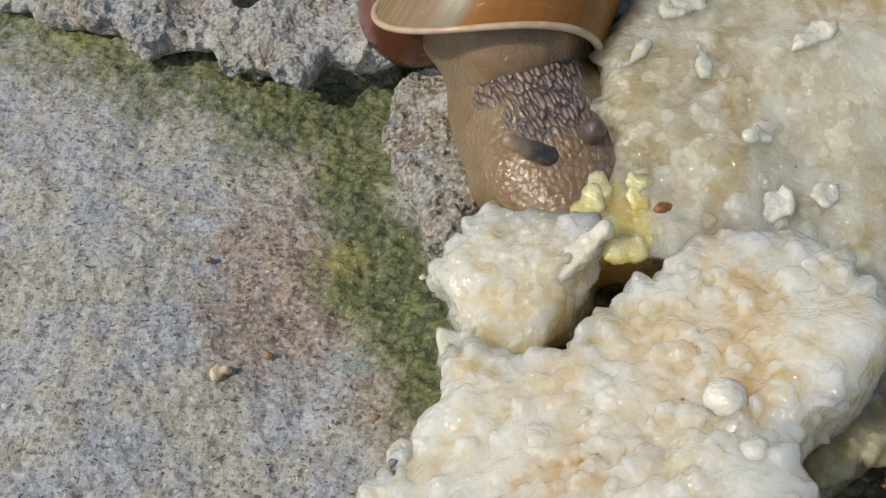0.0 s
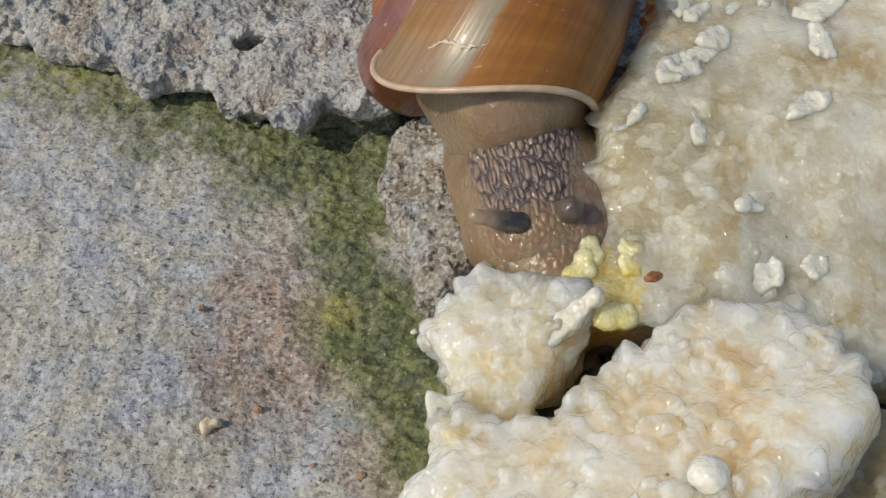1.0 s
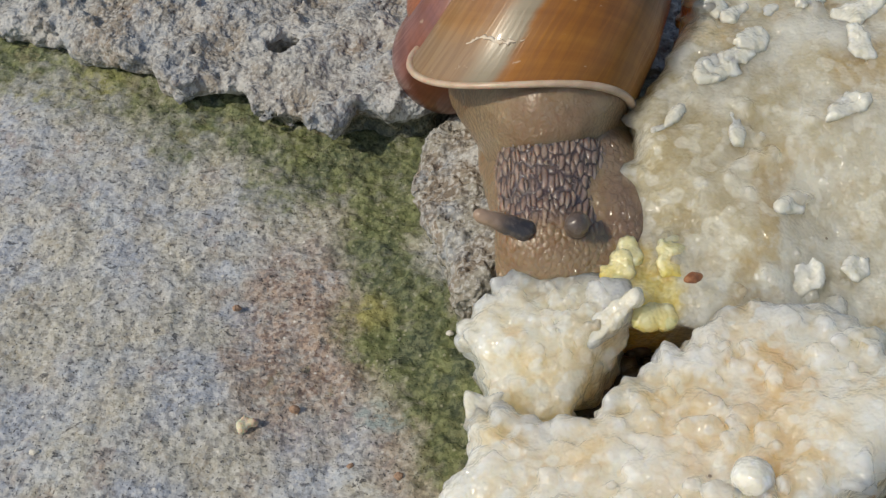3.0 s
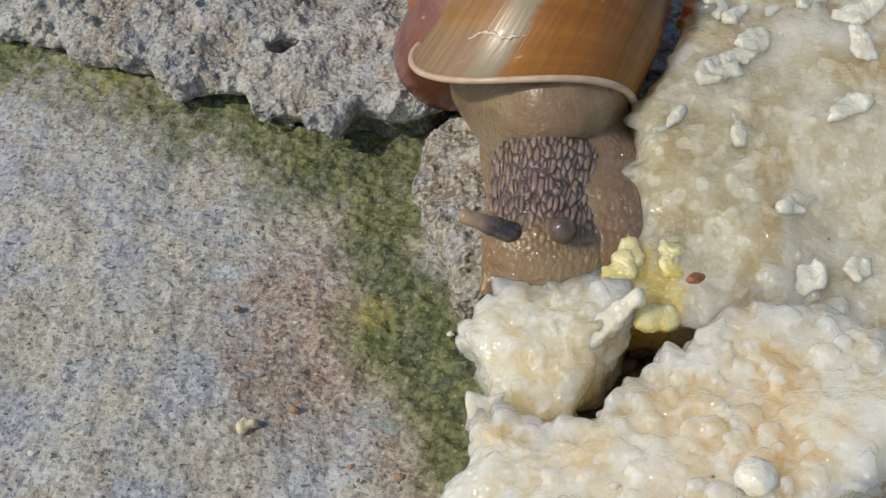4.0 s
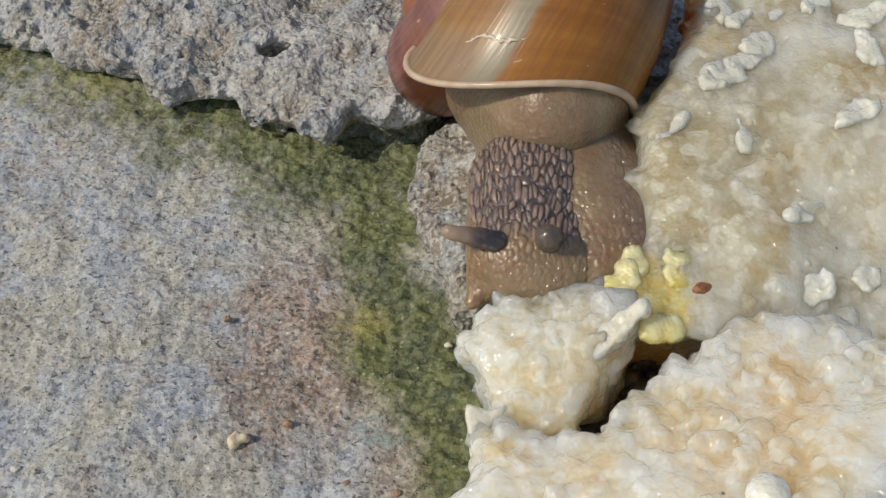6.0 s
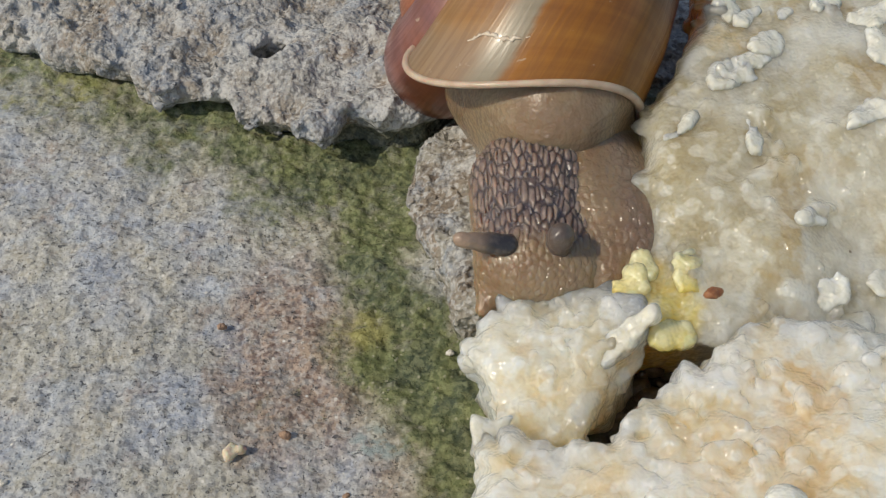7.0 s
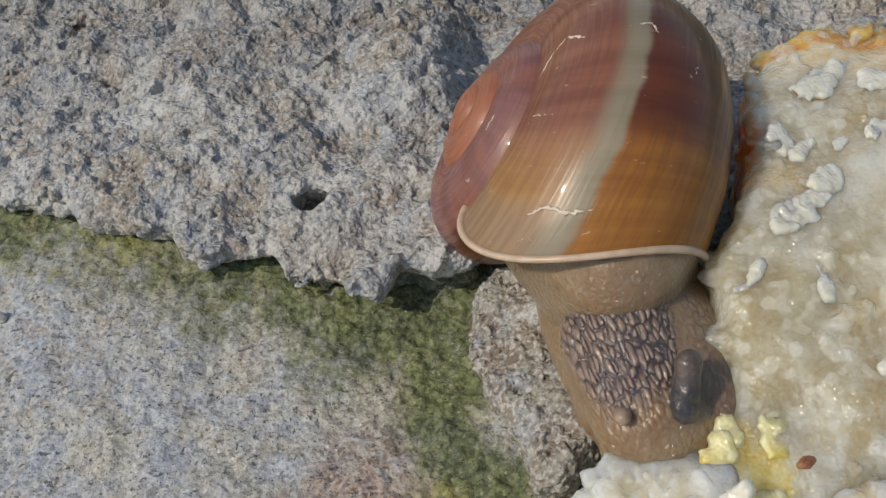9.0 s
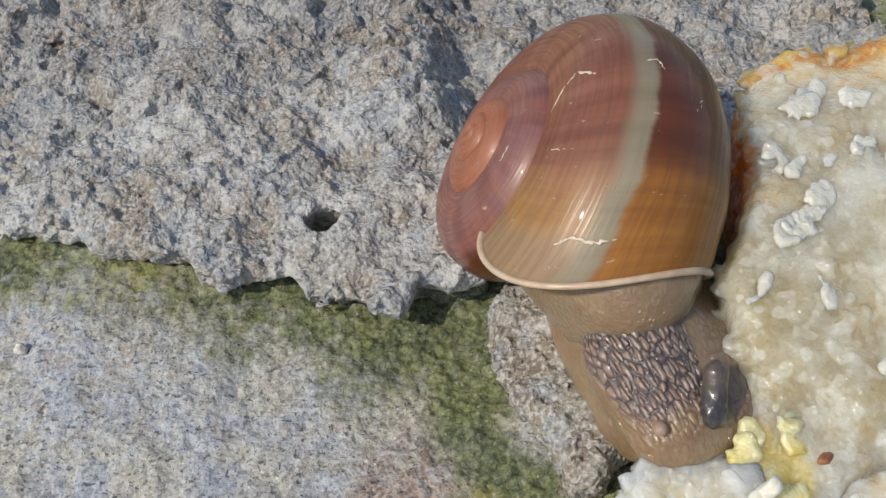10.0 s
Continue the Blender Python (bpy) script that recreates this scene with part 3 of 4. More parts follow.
# ---- bread ----
def ragged(outline, top, seed, count, low=-0.6, size=0.8, keep=None, share=0.85, sink=0.0):
    """Small torn flaps and grains, round or plate-like, along an outline and on top of a piece of bread."""
    rng = np.random.RandomState(seed)
    pts = np.array(outline + outline[:1], float)
    lengths = np.linalg.norm(np.diff(pts, axis=0), axis=1)
    ends = np.cumsum(lengths)
    inside = pts[:-1].mean(0)
    out = []
    while len(out) < count:
        s = rng.uniform(0, ends[-1])
        n = int(np.searchsorted(ends, s))
        at = pts[n] + (pts[n + 1] - pts[n]) * rng.uniform(0, 1)
        rim = rng.uniform() < share
        if not rim:
            at = at + (inside - at) * (1 - np.sqrt(rng.uniform(0.0, 0.95)))
        hi = float(top(at[0], at[1]))
        z = rng.uniform(low + (hi - low) * 0.35, hi + 0.05) if rim else hi + rng.uniform(-0.15, 0.30)
        if keep and not keep(at[0], at[1]):
            continue
        r = size * (0.35 + 0.8 * rng.uniform() ** 1.6)
        corners = rng.randint(6, 11)
        turns = np.arange(corners) * 2 * np.pi / corners + rng.uniform(-0.25, 0.25, corners)
        edge = [(r * np.cos(a) * rng.uniform(0.6, 1.05), r * 0.75 * np.sin(a) * rng.uniform(0.6, 1.05)) for a in turns]
        lean = 0.75 if rim else 0.55
        spin = (rng.uniform(-lean, lean), rng.uniform(-lean, lean), rng.uniform(0, 6.3))
        out.append(((at[0], at[1], z + sink), edge, rng.uniform(0.14, 0.40), spin))
    return out


def domes(p, size, seed):
    """Rounded grains that touch one another, and a random number per grain."""
    f1, _, who = cell_at(p, size, seed, True)
    return np.sqrt(np.maximum(0.02, 1.15 - f1 * f1)), who


def torn(p, seed, big=1.6, round_=0.25, sharp=0.3):
    """Relief of wet torn crumb: soft swellings and clumps of rounded grains of three sizes."""
    w = p + 0.30 * np.stack([noise_at(p, 1.1, seed + 9), noise_at(p, 1.1, seed + 10), noise_at(p, 1.1, seed + 11)], 1)
    large, one = domes(w, big, seed)
    mid, two = domes(w, big * 0.48, seed + 4)
    clump = step(fractal(p, 2.6, seed + 40, 3), -0.35, 0.35)
    return (-sharp * (0.5 + 0.6 * one) * (large - 0.9) - round_ * (0.25 + clump) * (0.7 + 0.5 * two) * (mid - 0.9)
            - 0.5 * round_ * fractal(p, 0.55, seed + 20, 2) - 0.42 * fractal(p, 3.4, seed + 12, 2))


def tone(p, seed, big=1.6):
    """How pale each clump of the torn crumb is."""
    w = p + 0.30 * np.stack([noise_at(p, 1.1, seed + 9), noise_at(p, 1.1, seed + 10), noise_at(p, 1.1, seed + 11)], 1)
    large, one = domes(w, big, seed)
    mid, two = domes(w, big * 0.48, seed + 4)
    return np.clip(0.35 + 0.4 * one + 0.35 * two + 0.5 * fractal(p, 2.2, seed + 33, 2), 0, 1)


# x, y, z, half length, half width, turn
FLAKES = [(9.6, 3.1, 8.2, 1.0, 0.75, 40), (10.5, 3.3, 8.3, 1.15, 0.8, 10), (11.4, 4.0, 8.4, 0.9, 0.75, 20), (12.2, 4.8, 8.6, 0.95, 0.8, 35), (10.55, -0.6, 6.75, 0.42, 0.95, 5),
          (7.7, 0.7, 6.4, 0.4, 1.0, -35), (7.0, 0.1, 6.2, 0.7, 0.28, 20), (16.2, 0.3, 6.9, 1.3, 0.8, 30), (18.0, 6.3, 8.6, 1.5, 0.9, 10), (17.5, 3.8, 8.0, 0.6, 1.3, 10),
          (13.4, 10.8, 9.1, 1.3, 1.0, 15), (14.6, 11.7, 9.1, 1.2, 0.7, 25), (10.7, 7.7, 8.8, 0.8, 1.1, 10), (11.6, 6.8, 8.8, 0.9, 0.5, 30), (15.7, 7.4, 8.8, 0.9, 0.7, 40),
          (13.4, 6.7, 8.8, 0.7, 0.45, 60), (12.7, -8.2, 3.6, 0.65, 1.35, -38), (16.4, 10.6, 9.1, 0.9, 0.8, 40), (12.6, -4.5, 5.0, 0.9, 0.5, 15), (15.2, -7.4, 3.2, 0.8, 0.6, 40)]


def flake(name, seed, long, wide, thick, jag=0.28):
    """A small torn flake with an angular outline and a slightly bent, uneven body."""
    rng = np.random.RandomState(seed)
    count = rng.randint(17, 24)
    turns = np.sort(rng.uniform(0, 2 * np.pi, count))
    turns = 0.5 * turns + 0.5 * np.arange(count) * 2 * np.pi / count
    outline = [(long * np.cos(a) * rng.uniform(1 - jag * 1.3, 1 + jag * 0.3), wide * np.sin(a) * rng.uniform(1 - jag * 1.3, 1 + jag * 0.3)) for a in turns]
    bend, tilt = rng.uniform(-0.12, 0.12) / max(long, 0.4), rng.uniform(-0.1, 0.1)

    def shape(x, y, z):
        mid = bend * x * x + tilt * y
        return smax(polygon(x, y, outline), np.abs(z - mid) - thick, min(0.4, thick * 1.7))

    def detail(p):
        return -0.14 * fractal(p * (1, 1, 0.3), 0.8, seed, 2, 0.6) - 0.04 * fractal(p, 0.35, seed + 3, 2)

    def attrs(p):
        return {"crust": 0 * p[:, 0], "stain": 0 * p[:, 0]}

    far = max(long, wide) + 0.6
    cell = min(0.09, thick * 0.4)
    return solid(name, (-far, -far, -thick - 0.6), (far, far, thick + 0.6), cell, shape, detail if thick > 0.18 else None, 0.5, attrs)


def bread_slice():
    outline = [(10.4, 12.5), (9.4, 9.2), (9.0, 6.9), (8.6, 5.6), (7.6, 3.9), (6.3, 2.8), (5.6, 1.8), (5.0, -2.8), (4.6, -5.2), (3.3, -6.4), (3.5, -8.2), (4.6, -9.9), (6.0, -10.0), (8.0, -10.5), (9.6, -10.9),
               (13, -12), (30, -12), (34, 0), (32, 15.5), (18, 15.6), (14.8, 15.8), (12.2, 15.2)]

    def top(x, y):
        z = np.interp(y, [-12, -8, -6, -1, 3, 6, 10, 16], [3.0, 4.3, 5.0, 6.6, 7.3, 8.1, 8.6, 8.9])
        z = z - 0.10 * np.maximum(0, 10.0 - x) * step(y, 6, 2) * step(y, -7, -4.5)
        return z - np.minimum(0.35 * np.maximum(0, 6.6 - x), np.interp(y, [-9, -6, -4], [0.2, 0.6, 3])) - 0.22 * np.maximum(0, x - 10) * step(y, 0, -6)

    def shape(x, y, z):
        floor = -4 + 7.0 * step(y, -7.6, -8.8) * step(x, 10.5, 8.5)
        return smax(smax(polygon(x, y, outline), z - top(x, y) - 0.2, 1.5), floor - z, 0.5)

    def detail(p):
        wet = step(p[:, 1], 8, 3)
        return torn(p, 101, 2.1, 0.10 + 0.10 * (1 - wet), 0.16 + 0.10 * (1 - wet))

    def attrs(p):
        d = polygon(p[:, 0], p[:, 1], outline)
        w = fractal(p, 1.6, 140, 3)
        deep = top(p[:, 0], p[:, 1]) - p[:, 2]
        side = step(d + 0.5 * w, -1.3, -0.2) * step(p[:, 1], 4.2, 6.5) * step(deep + 0.6 * w, -0.3, 0.8)
        side = np.maximum(side, 0.9 * step(d + 0.6 * w, -0.8, -0.1) * step(p[:, 1], 5.0, 7))
        rim = step(p[:, 1] + 0.3 * w, 13.0, 13.9)
        stain = (0.8 * step(np.hypot((p[:, 0] - 5.0) / 1.9, (p[:, 1] + 8.3) / 2.2) + 0.35 * w, 1.2, 0.5))
        # soaked khaki crumb; beside the snail the tone also takes in the dull shade
        soaked = step(p[:, 0] + 1.5 * w, 12.5, 8.5) * step(p[:, 1] + w, 8, 5) * step(p[:, 1] + w, -7.5, -5.5)
        soaked = np.maximum(soaked, 0.8 * step(np.hypot((p[:, 0] - 11.5) / 3.0, (p[:, 1] - 1.8) / 1.8) + 0.4 * w, 1.3, 0.5))
        honey = 0.8 * step(np.hypot((p[:, 0] - 17) / 6.0, (p[:, 1] - 12.4) / 1.6) + 0.3 * w, 1.25, 0.5)
        honey = np.maximum(honey, 0.7 * step(np.hypot((p[:, 0] - 10.2) / 2.0, (p[:, 1] - 5.2) / 1.6) + 0.3 * w, 1.3, 0.4))
        return {"crust": np.maximum(side, rim), "stain": stain, "soaked": 0.8 * soaked, "tone": tone(p, 101, 2.1), "honey": honey}

    me = solid("bread", (4.0, -14, -3), (29, 17.6, 10.4), 0.14, shape, detail, 1.5, attrs, blobs=ragged(outline, top, 5, 330, 2.0, 0.9, lambda x, y: x < 22 and (y > -9 or x > 9), 0.25, -0.22), smooth=6)
    slice_thing = thing("bread_slice", me, bread_material("wet_bread", (0.65, 0.63, 0.545), (0.52, 0.465, 0.33), (0.47, 0.35, 0.17), 0.50),
                 label="soaked white bread slice with brown crust edge", category="bread")
    # pale flakes of crumb that lie on the wet slice
    flake_mat = bread_material("pale_flake", (0.72, 0.70, 0.62), (0.68, 0.65, 0.54), (0.60, 0.54, 0.40), 0.58, 0.2, 0.9)
    co = np.empty(len(me.vertices) * 3, np.float32)
    me.vertices.foreach_get("co", co)
    co = co.reshape(-1, 3) / MM
    for n, (x, y, z, long, wide, turn) in enumerate(FLAKES):
        near = co[(np.hypot(co[:, 0] - x, co[:, 1] - y) < 1.0) & (co[:, 2] > z - 2)]
        fit = np.linalg.lstsq(np.c_[near[:, :2] - (x, y), np.ones(len(near))], near[:, 2], rcond=None)[0]
        ob = part("flake", flake("flake", 500 + 7 * n, long * 1.15, wide * 1.15, 0.2, 0.22), flake_mat, slice_thing, (x, y, float(fit[2]) + 0.0))
        ob.rotation_euler = (math.atan(float(fit[1])), -math.atan(float(fit[0])), radians(turn))
    return slice_thing


def low_bread():
    outline = [(-3.0, -13.6), (-1.9, -13.8), (-1.2, -14.5), (0.2, -14.7), (1.6, -15.2), (3.2, -14.0), (5.2, -12.1), (8.8, -9.8), (12.3, -9.4), (14.6, -11.2),
               (15.8, -13.9), (15.4, -15.8), (13.2, -18.2), (11.2, -19.8), (10.2, -21), (10.2, -25), (-9, -25), (-6.7, -21.2), (-5.3, -19.1), (-3.9, -17.2), (-3, -16.8)]

    def top(x, y):
        return 3.0 + 0.10 * (x + 3) + 0.10 * np.maximum(0, -14 - y)

    def shape(x, y, z):
        d = smax(polygon(x, y, outline) - 0.25 * step(z, 0, 2), z - top(x, y), 1.4)
        return d

    def detail(p):
        return torn(p, 201, 1.7, 0.22, 0.22)

    def attrs(p):
        w = 0.25 * fractal(p, 1.8, 240, 3)
        lane = np.abs((p[:, 0] - 4.6) * 0.55 + (p[:, 1] + 14.3) * 0.83)
        honey = 0.75 * step(lane + 3.0 * w, 2.6, 0.6) * step(p[:, 0] + 2 * w, 2.0, 4.0) * step(p[:, 0] + 2 * w, 12, 8)
        honey = np.maximum(honey, 0.9 * step(np.hypot((p[:, 0] - 4.6) / 1.9, (p[:, 1] + 14.2) / 1.2) + w, 1.25, 0.4))
        honey = np.maximum(honey, 0.7 * step(np.hypot((p[:, 0] - 2.4) / 1.0, (p[:, 1] + 16.0) / 1.2) + w, 1.25, 0.4))
        honey = np.maximum(honey, 0.8 * step(p[:, 2] + 2 * w, 1.4, 0.2))
        return {"crust": 0 * w, "stain": 0 * w, "soaked": 0 * w, "tone": tone(p, 201, 1.9), "honey": honey}

    me = solid("bread", (-9, -24, -3), (18, -7, 8.2), 0.13, shape, detail, 1.6, attrs, blobs=ragged(outline, top, 6, 620, 0.3, 0.85, lambda x, y: y > -23, 0.40, -0.34), smooth=6)
    return thing("bread_chunk", me, bread_material("soft_bread", (0.81, 0.77, 0.68), (0.75, 0.64, 0.46), (0.69, 0.49, 0.25), 0.50),
                 label="wet lumpy torn chunk of white bread", category="bread")


def crumb_piece():
    outline = [(-0.6, -6.1), (-1.9, -7.2), (-3.4, -9.3), (-2.7, -10.2), (-2.3, -11.4), (-1.6, -13.0), (0.2, -13.4), (1.1, -13.8), (1.4, -12.7), (2.7, -11.5),
               (4.1, -9.6), (4.4, -8.0), (2.4, -6.6)]

    def top(x, y):
        return np.interp(y, [-14, -12, -10, -6], [1.6, 2.8, 3.7, 3.9]) + 0.12 * x

    def shape(x, y, z):
        floor = -4 + 5.2 * step(y, -10.0, -12.5) * step(x, -1.5, 0.5)
        return smax(smax(polygon(x, y, outline), z - top(x, y), 0.9), floor - z, 0.5)

    def detail(p):
        return torn(p, 301, 1.6, 0.22, 0.34)

    def attrs(p):
        return {"crust": 0 * p[:, 0], "stain": 0 * p[:, 0],
                "honey": 0.75 * step(p[:, 1] - 0.4 * p[:, 0] + 1.2 * fractal(p, 1.2, 340, 2), -10.0, -13.5), "soaked": 0 * p[:, 0], "tone": tone(p, 301, 1.6)}

    me = solid("bread", (-5, -15.5, -2.5), (6.5, -4.5, 6.6), 0.1, shape, detail, 1.3, attrs, blobs=ragged(outline, top, 7, 190, 0.3, 0.8, None, 0.5, -0.25), smooth=6)
    return thing("bread_chunk", me, bread_material("crumb_bread", (0.77, 0.745, 0.66), (0.71, 0.61, 0.43), (0.65, 0.46, 0.23), 0.50),
                 label="small ragged piece of wet white bread", category="bread")


def soaked_piece():
    """A low, brown, waterlogged piece that lies on the soil beside the torn chunk."""
    outline = [(11.0, -17.2), (12.4, -15.4), (15.0, -14.2), (18.5, -13.4), (23.0, -13.6), (24.0, -18.0), (18.6, -19.4), (15.4, -19.2), (13.6, -20.2), (12.0, -20.6)]

    def top(x, y):
        return 0.9 + 0.08 * (x - 12) + 0 * y

    def shape(x, y, z):
        return smax(polygon(x, y, outline), z - top(x, y), 0.9)

    def detail(p):
        return torn(p, 351, 1.5, 0.24, 0.3)

    def attrs(p):
        return {"crust": 0 * p[:, 0], "stain": 0 * p[:, 0], "honey": 0 * p[:, 0], "soaked": 0.5 + 0 * p[:, 0], "tone": tone(p, 351, 1.5) * 0.5}

    me = solid("bread", (9.5, -22, -2.6), (25.5, -12, 4.0), 0.15, shape, detail, 1.3, attrs, blobs=ragged(outline, top, 9, 90, 0.0, 0.8, None, 0.5, -0.25), smooth=6)
    thing("bread_chunk", me, bread_material("soaked_bread", (0.42, 0.37, 0.24), (0.33, 0.25, 0.13), (0.27, 0.18, 0.08), 0.5),
          label="waterlogged brown piece of bread lying on wet soil", category="bread")


def pebble(name, seed, r, rough=0.12):
    def shape(x, y, z):
        return egg(x, y, z, (0, 0, 0), (r, r * 0.88, r * 0.8))

    def detail(p):
        return -rough * r * fractal(p, r * 1.2, seed, 3)

    def attrs(p):
        return {"crust": 0 * p[:, 0], "stain": 0 * p[:, 0]}

    return solid(name, (-r - 0.3, -r - 0.3, -r - 0.3), (r + 0.3, r + 0.3, r + 0.3), r * 0.14, shape, detail, 0.4, attrs)


def flap(seed, edge, thick):
    """A torn flap of bread: a ragged plate with a rounded rim."""
    far = max(math.hypot(*e) for e in edge) + 0.5

    def shape(x, y, z):
        return smax(polygon(x, y, edge), np.abs(z + 0.10 * y * y) - 0.75 * thick, 0.2)

    def detail(p):
        return -0.15 * fractal(p, 0.9, seed, 2) - 0.04 * fractal(p, 0.4, seed + 2, 2)

    def attrs(p):
        return {"crust": 0 * p[:, 0], "stain": 0 * p[:, 0]}

    return solid("flap", (-far, -far, -thick - 0.9), (far, far, thick + 0.8), 0.08, shape, detail, 0.7, attrs)


# the piece that carries it, place, turn, outline, half thickness
FLAPS = [("piece", (-2.7, -9.3, 2.8), (0.2, 0.1, 0.2), [(-1.1, -0.3), (-0.5, -0.8), (0.9, -0.6), (1.0, 0.6), (-0.3, 0.7)], 0.3),
         ("piece", (3.3, -9.9, 4.1), (0.1, -0.55, 0.45), [(-1.6, -0.7), (0.9, -0.55), (1.9, -0.35), (2.0, 0.2), (1.0, 0.45), (-1.5, 0.8)], 0.5),
         ("chunk", (-2.5, -13.8, 2.5), (0.7, 0.0, 0.05), [(-0.85, -1.2), (0.6, -1.2), (0.7, 0.3), (0.85, 1.0), (0.1, 0.95), (-0.8, 1.15)], 0.3),
         ("chunk", (-5.0, -18.9, 2.6), (0.3, 0.1, 0.3), [(-0.9, -0.6), (0.7, -0.8), (0.9, 0.4), (0.1, 0.9), (-0.7, 0.5)], 0.32)]


def small_things():
    yolk = bread_material("yellow_lump", (0.82, 0.72, 0.42), (0.82, 0.63, 0.22), (0.84, 0.54, 0.06), 0.5, 0.12, 1.3)
    for n, (x, y, z, long, wide, turn) in enumerate([(4.0, -7.1, 4.7, 0.9, 1.5, -40), (4.6, -6.3, 4.9, 0.8, 1.0, -20), (6.7, -6.9, 4.85, 0.9, 1.4, 10), (5.6, -9.6, 4.0, 1.6, 0.75, 22),
                                                     (7.2, -5.9, 5.0, 0.9, 0.7, 0)]):
        ob = thing("bread_crumb", flake("crumb", 700 + 9 * n, long, wide, 0.34, 0.26), yolk, (x, y, z - 0.42), "soggy yellow lump of bread on the torn crumb", "bread crumb",
                   "yellow lumps on the bread")
        ob.rotation_euler = (0.3, 0.1, radians(turn))
    husk = thing("seed_husk", flake("husk", 811, 0.55, 0.3, 0.2), plain("husk_brown", (0.26, 0.09, 0.04), 0.5, (0.40, 0.18, 0.08), 0.3), (7.4, -8.6, 5.3),
                 "small reddish brown seed husk on the bread", "husk")
    husk.rotation_euler = (0.4, 0.2, 0.5)
    pale = plain("dry_crumb", (0.74, 0.65, 0.48), 0.6, (0.64, 0.53, 0.37), 0.5, 0.08, Subsurface_Weight=0.3)
    thing("bread_crumb", flake("crumb", 823, 0.7, 0.45, 0.35), pale, (-14.3, -12.1, slab_height(-14.3, 0) + 0.35),
          "pale dry crumb lying on the grey stone", "bread crumb").rotation_euler = (0, 0, 0.4)
    tan = plain("sand_grain", (0.42, 0.27, 0.18), 0.8, (0.30, 0.19, 0.13), 0.2)
    white = plain("quartz_grain", (0.72, 0.68, 0.60), 0.5, (0.58, 0.54, 0.46), 0.3)
    for n, (x, y, r, m) in enumerate([(-12.1, -11.0, 0.34, tan), (-15.7, -4.7, 0.25, tan), (-6.9, -14.8, 0.28, tan), (-15.8, -10.9, 0.2, tan), (-33.4, 10.0, 0.42, white),
                                      (-4.4, -6.4, 0.2, white), (-24.3, -13.5, 0.22, white), (-20.3, -11.2, 0.16, tan), (-26.8, -14.3, 0.25, tan), (-9.2, -14.2, 0.2, tan)]):
        thing("grain", pebble("grain", 840 + 5 * n, r * 0.85, 0.3), m, (x, y, slab_height(x, 0) + r * 0.35), "tiny loose mineral grain on the stone", "grain", "loose grains on the stone")
    torn_mat = bread_material("torn_flap", (0.70, 0.68, 0.60), (0.66, 0.60, 0.47), (0.60, 0.50, 0.32), 0.55, 0.2, 0.9)
    for n, (who, at, spin, edge, thick) in enumerate(FLAPS):
        part("flap", flap(1000 + 11 * n, edge, thick), torn_mat, piece if who == "piece" else chunk, at).rotation_euler = spin
    bead = bread_material("bread_bubble", (0.78, 0.77, 0.71), (0.74, 0.70, 0.60), (0.72, 0.66, 0.50), 0.6, 0.1, 0.9)
    for n, (x, y, z, r) in enumerate([(8.2, -18.6, 4.6, 0.95), (8.9, -21.2, 4.5, 0.85), (8.6, -19.9, 4.2, 0.75), (14.8, -14.4, 3.0, 1.1), (12.9, -17.0, 2.6, 1.15), (12.2, -18.0, 2.3, 0.9), (15.6, -12.6, 2.9, 0.9), (-5.2, -19.1, 2.6, 0.55)]):
        ball = pebble("bubble", 900 + 6 * n, r)
        part("bubble", ball, bead, chunk, (x, y, z), "round glassy starch bubble")


def soil_crumbs():
    """Dark wet crumbs of soil in the gap and beside the torn chunk."""
    rng = np.random.RandomState(77)
    pts, faces, base = [], [], 0
    ico = bmesh.new()
    bmesh.ops.create_icosphere(ico, subdivisions=2, radius=1)
    v0 = np.array([v.co[:] for v in ico.verts])
    f0 = np.array([[v.index for v in f.verts] for f in ico.faces])
    ico.free()
    for _ in range(420):
        if rng.uniform() < 0.45:
            x, y = rng.uniform(2.0, 10.5), rng.uniform(-12.5, -7.5)
        else:
            x, y = rng.uniform(9.5, 21.0), rng.uniform(-26.0, -11.5)
        r = 0.12 + 0.6 * rng.uniform() ** 3
        v = v0 * (r, r * rng.uniform(0.6, 1), r * rng.uniform(0.5, 0.9))
        v = v * (1 + 0.3 * fractal(v0 * 1.0 + rng.uniform(0, 9, 3), 0.9, 61, 3))[:, None]
        pts.append(v + (x, y, slab_height(x, 0) + r * 0.35)), faces.append(f0 + base)
        base += len(v0)
    me = mesh_from("soil_crumbs", np.concatenate(pts), np.concatenate(faces))
    thing("soil_crumbs", me, plain("wet_soil", (0.05, 0.032, 0.02), 0.35, (0.13, 0.09, 0.05), 0.5, 0.1), label="dark wet crumbs of soil between the bread pieces", category="soil", kind="stuff")


# ---- snail ----
BAND = 0.085
SNAIL = (1.5, 3.0, 0.0)
SHELL_TURN = Matrix(((-0.1587, 0.6241, -0.7651), (-0.9642, 0.0689, 0.2562), (0.2127, 0.7783, 0.5907)))
SCRATCHES = [([(-0.207, 0.205), (-0.195, 0.235), (-0.17, 0.262)], 0.10), ([(-0.207, 0.205), (-0.193, 0.167)], 0.14), ([(-0.118, 0.235), (-0.115, 0.175)], 0.05),
             ([(-0.198, 0.10), (-0.202, 0.067), (-0.19, 0.056)], 0.09), ([(-0.035, 0.136), (-0.043, 0.117), (-0.038, 0.086), (-0.041, 0.061)], 0.16),
             ([(-0.172, -0.011), (-0.159, -0.008)], 0.07), ([(-1.09, 0.20), (-1.05, 0.205)], 0.08)]
SHELL_AT = (-5.4825, 13.3994, 9.2701)


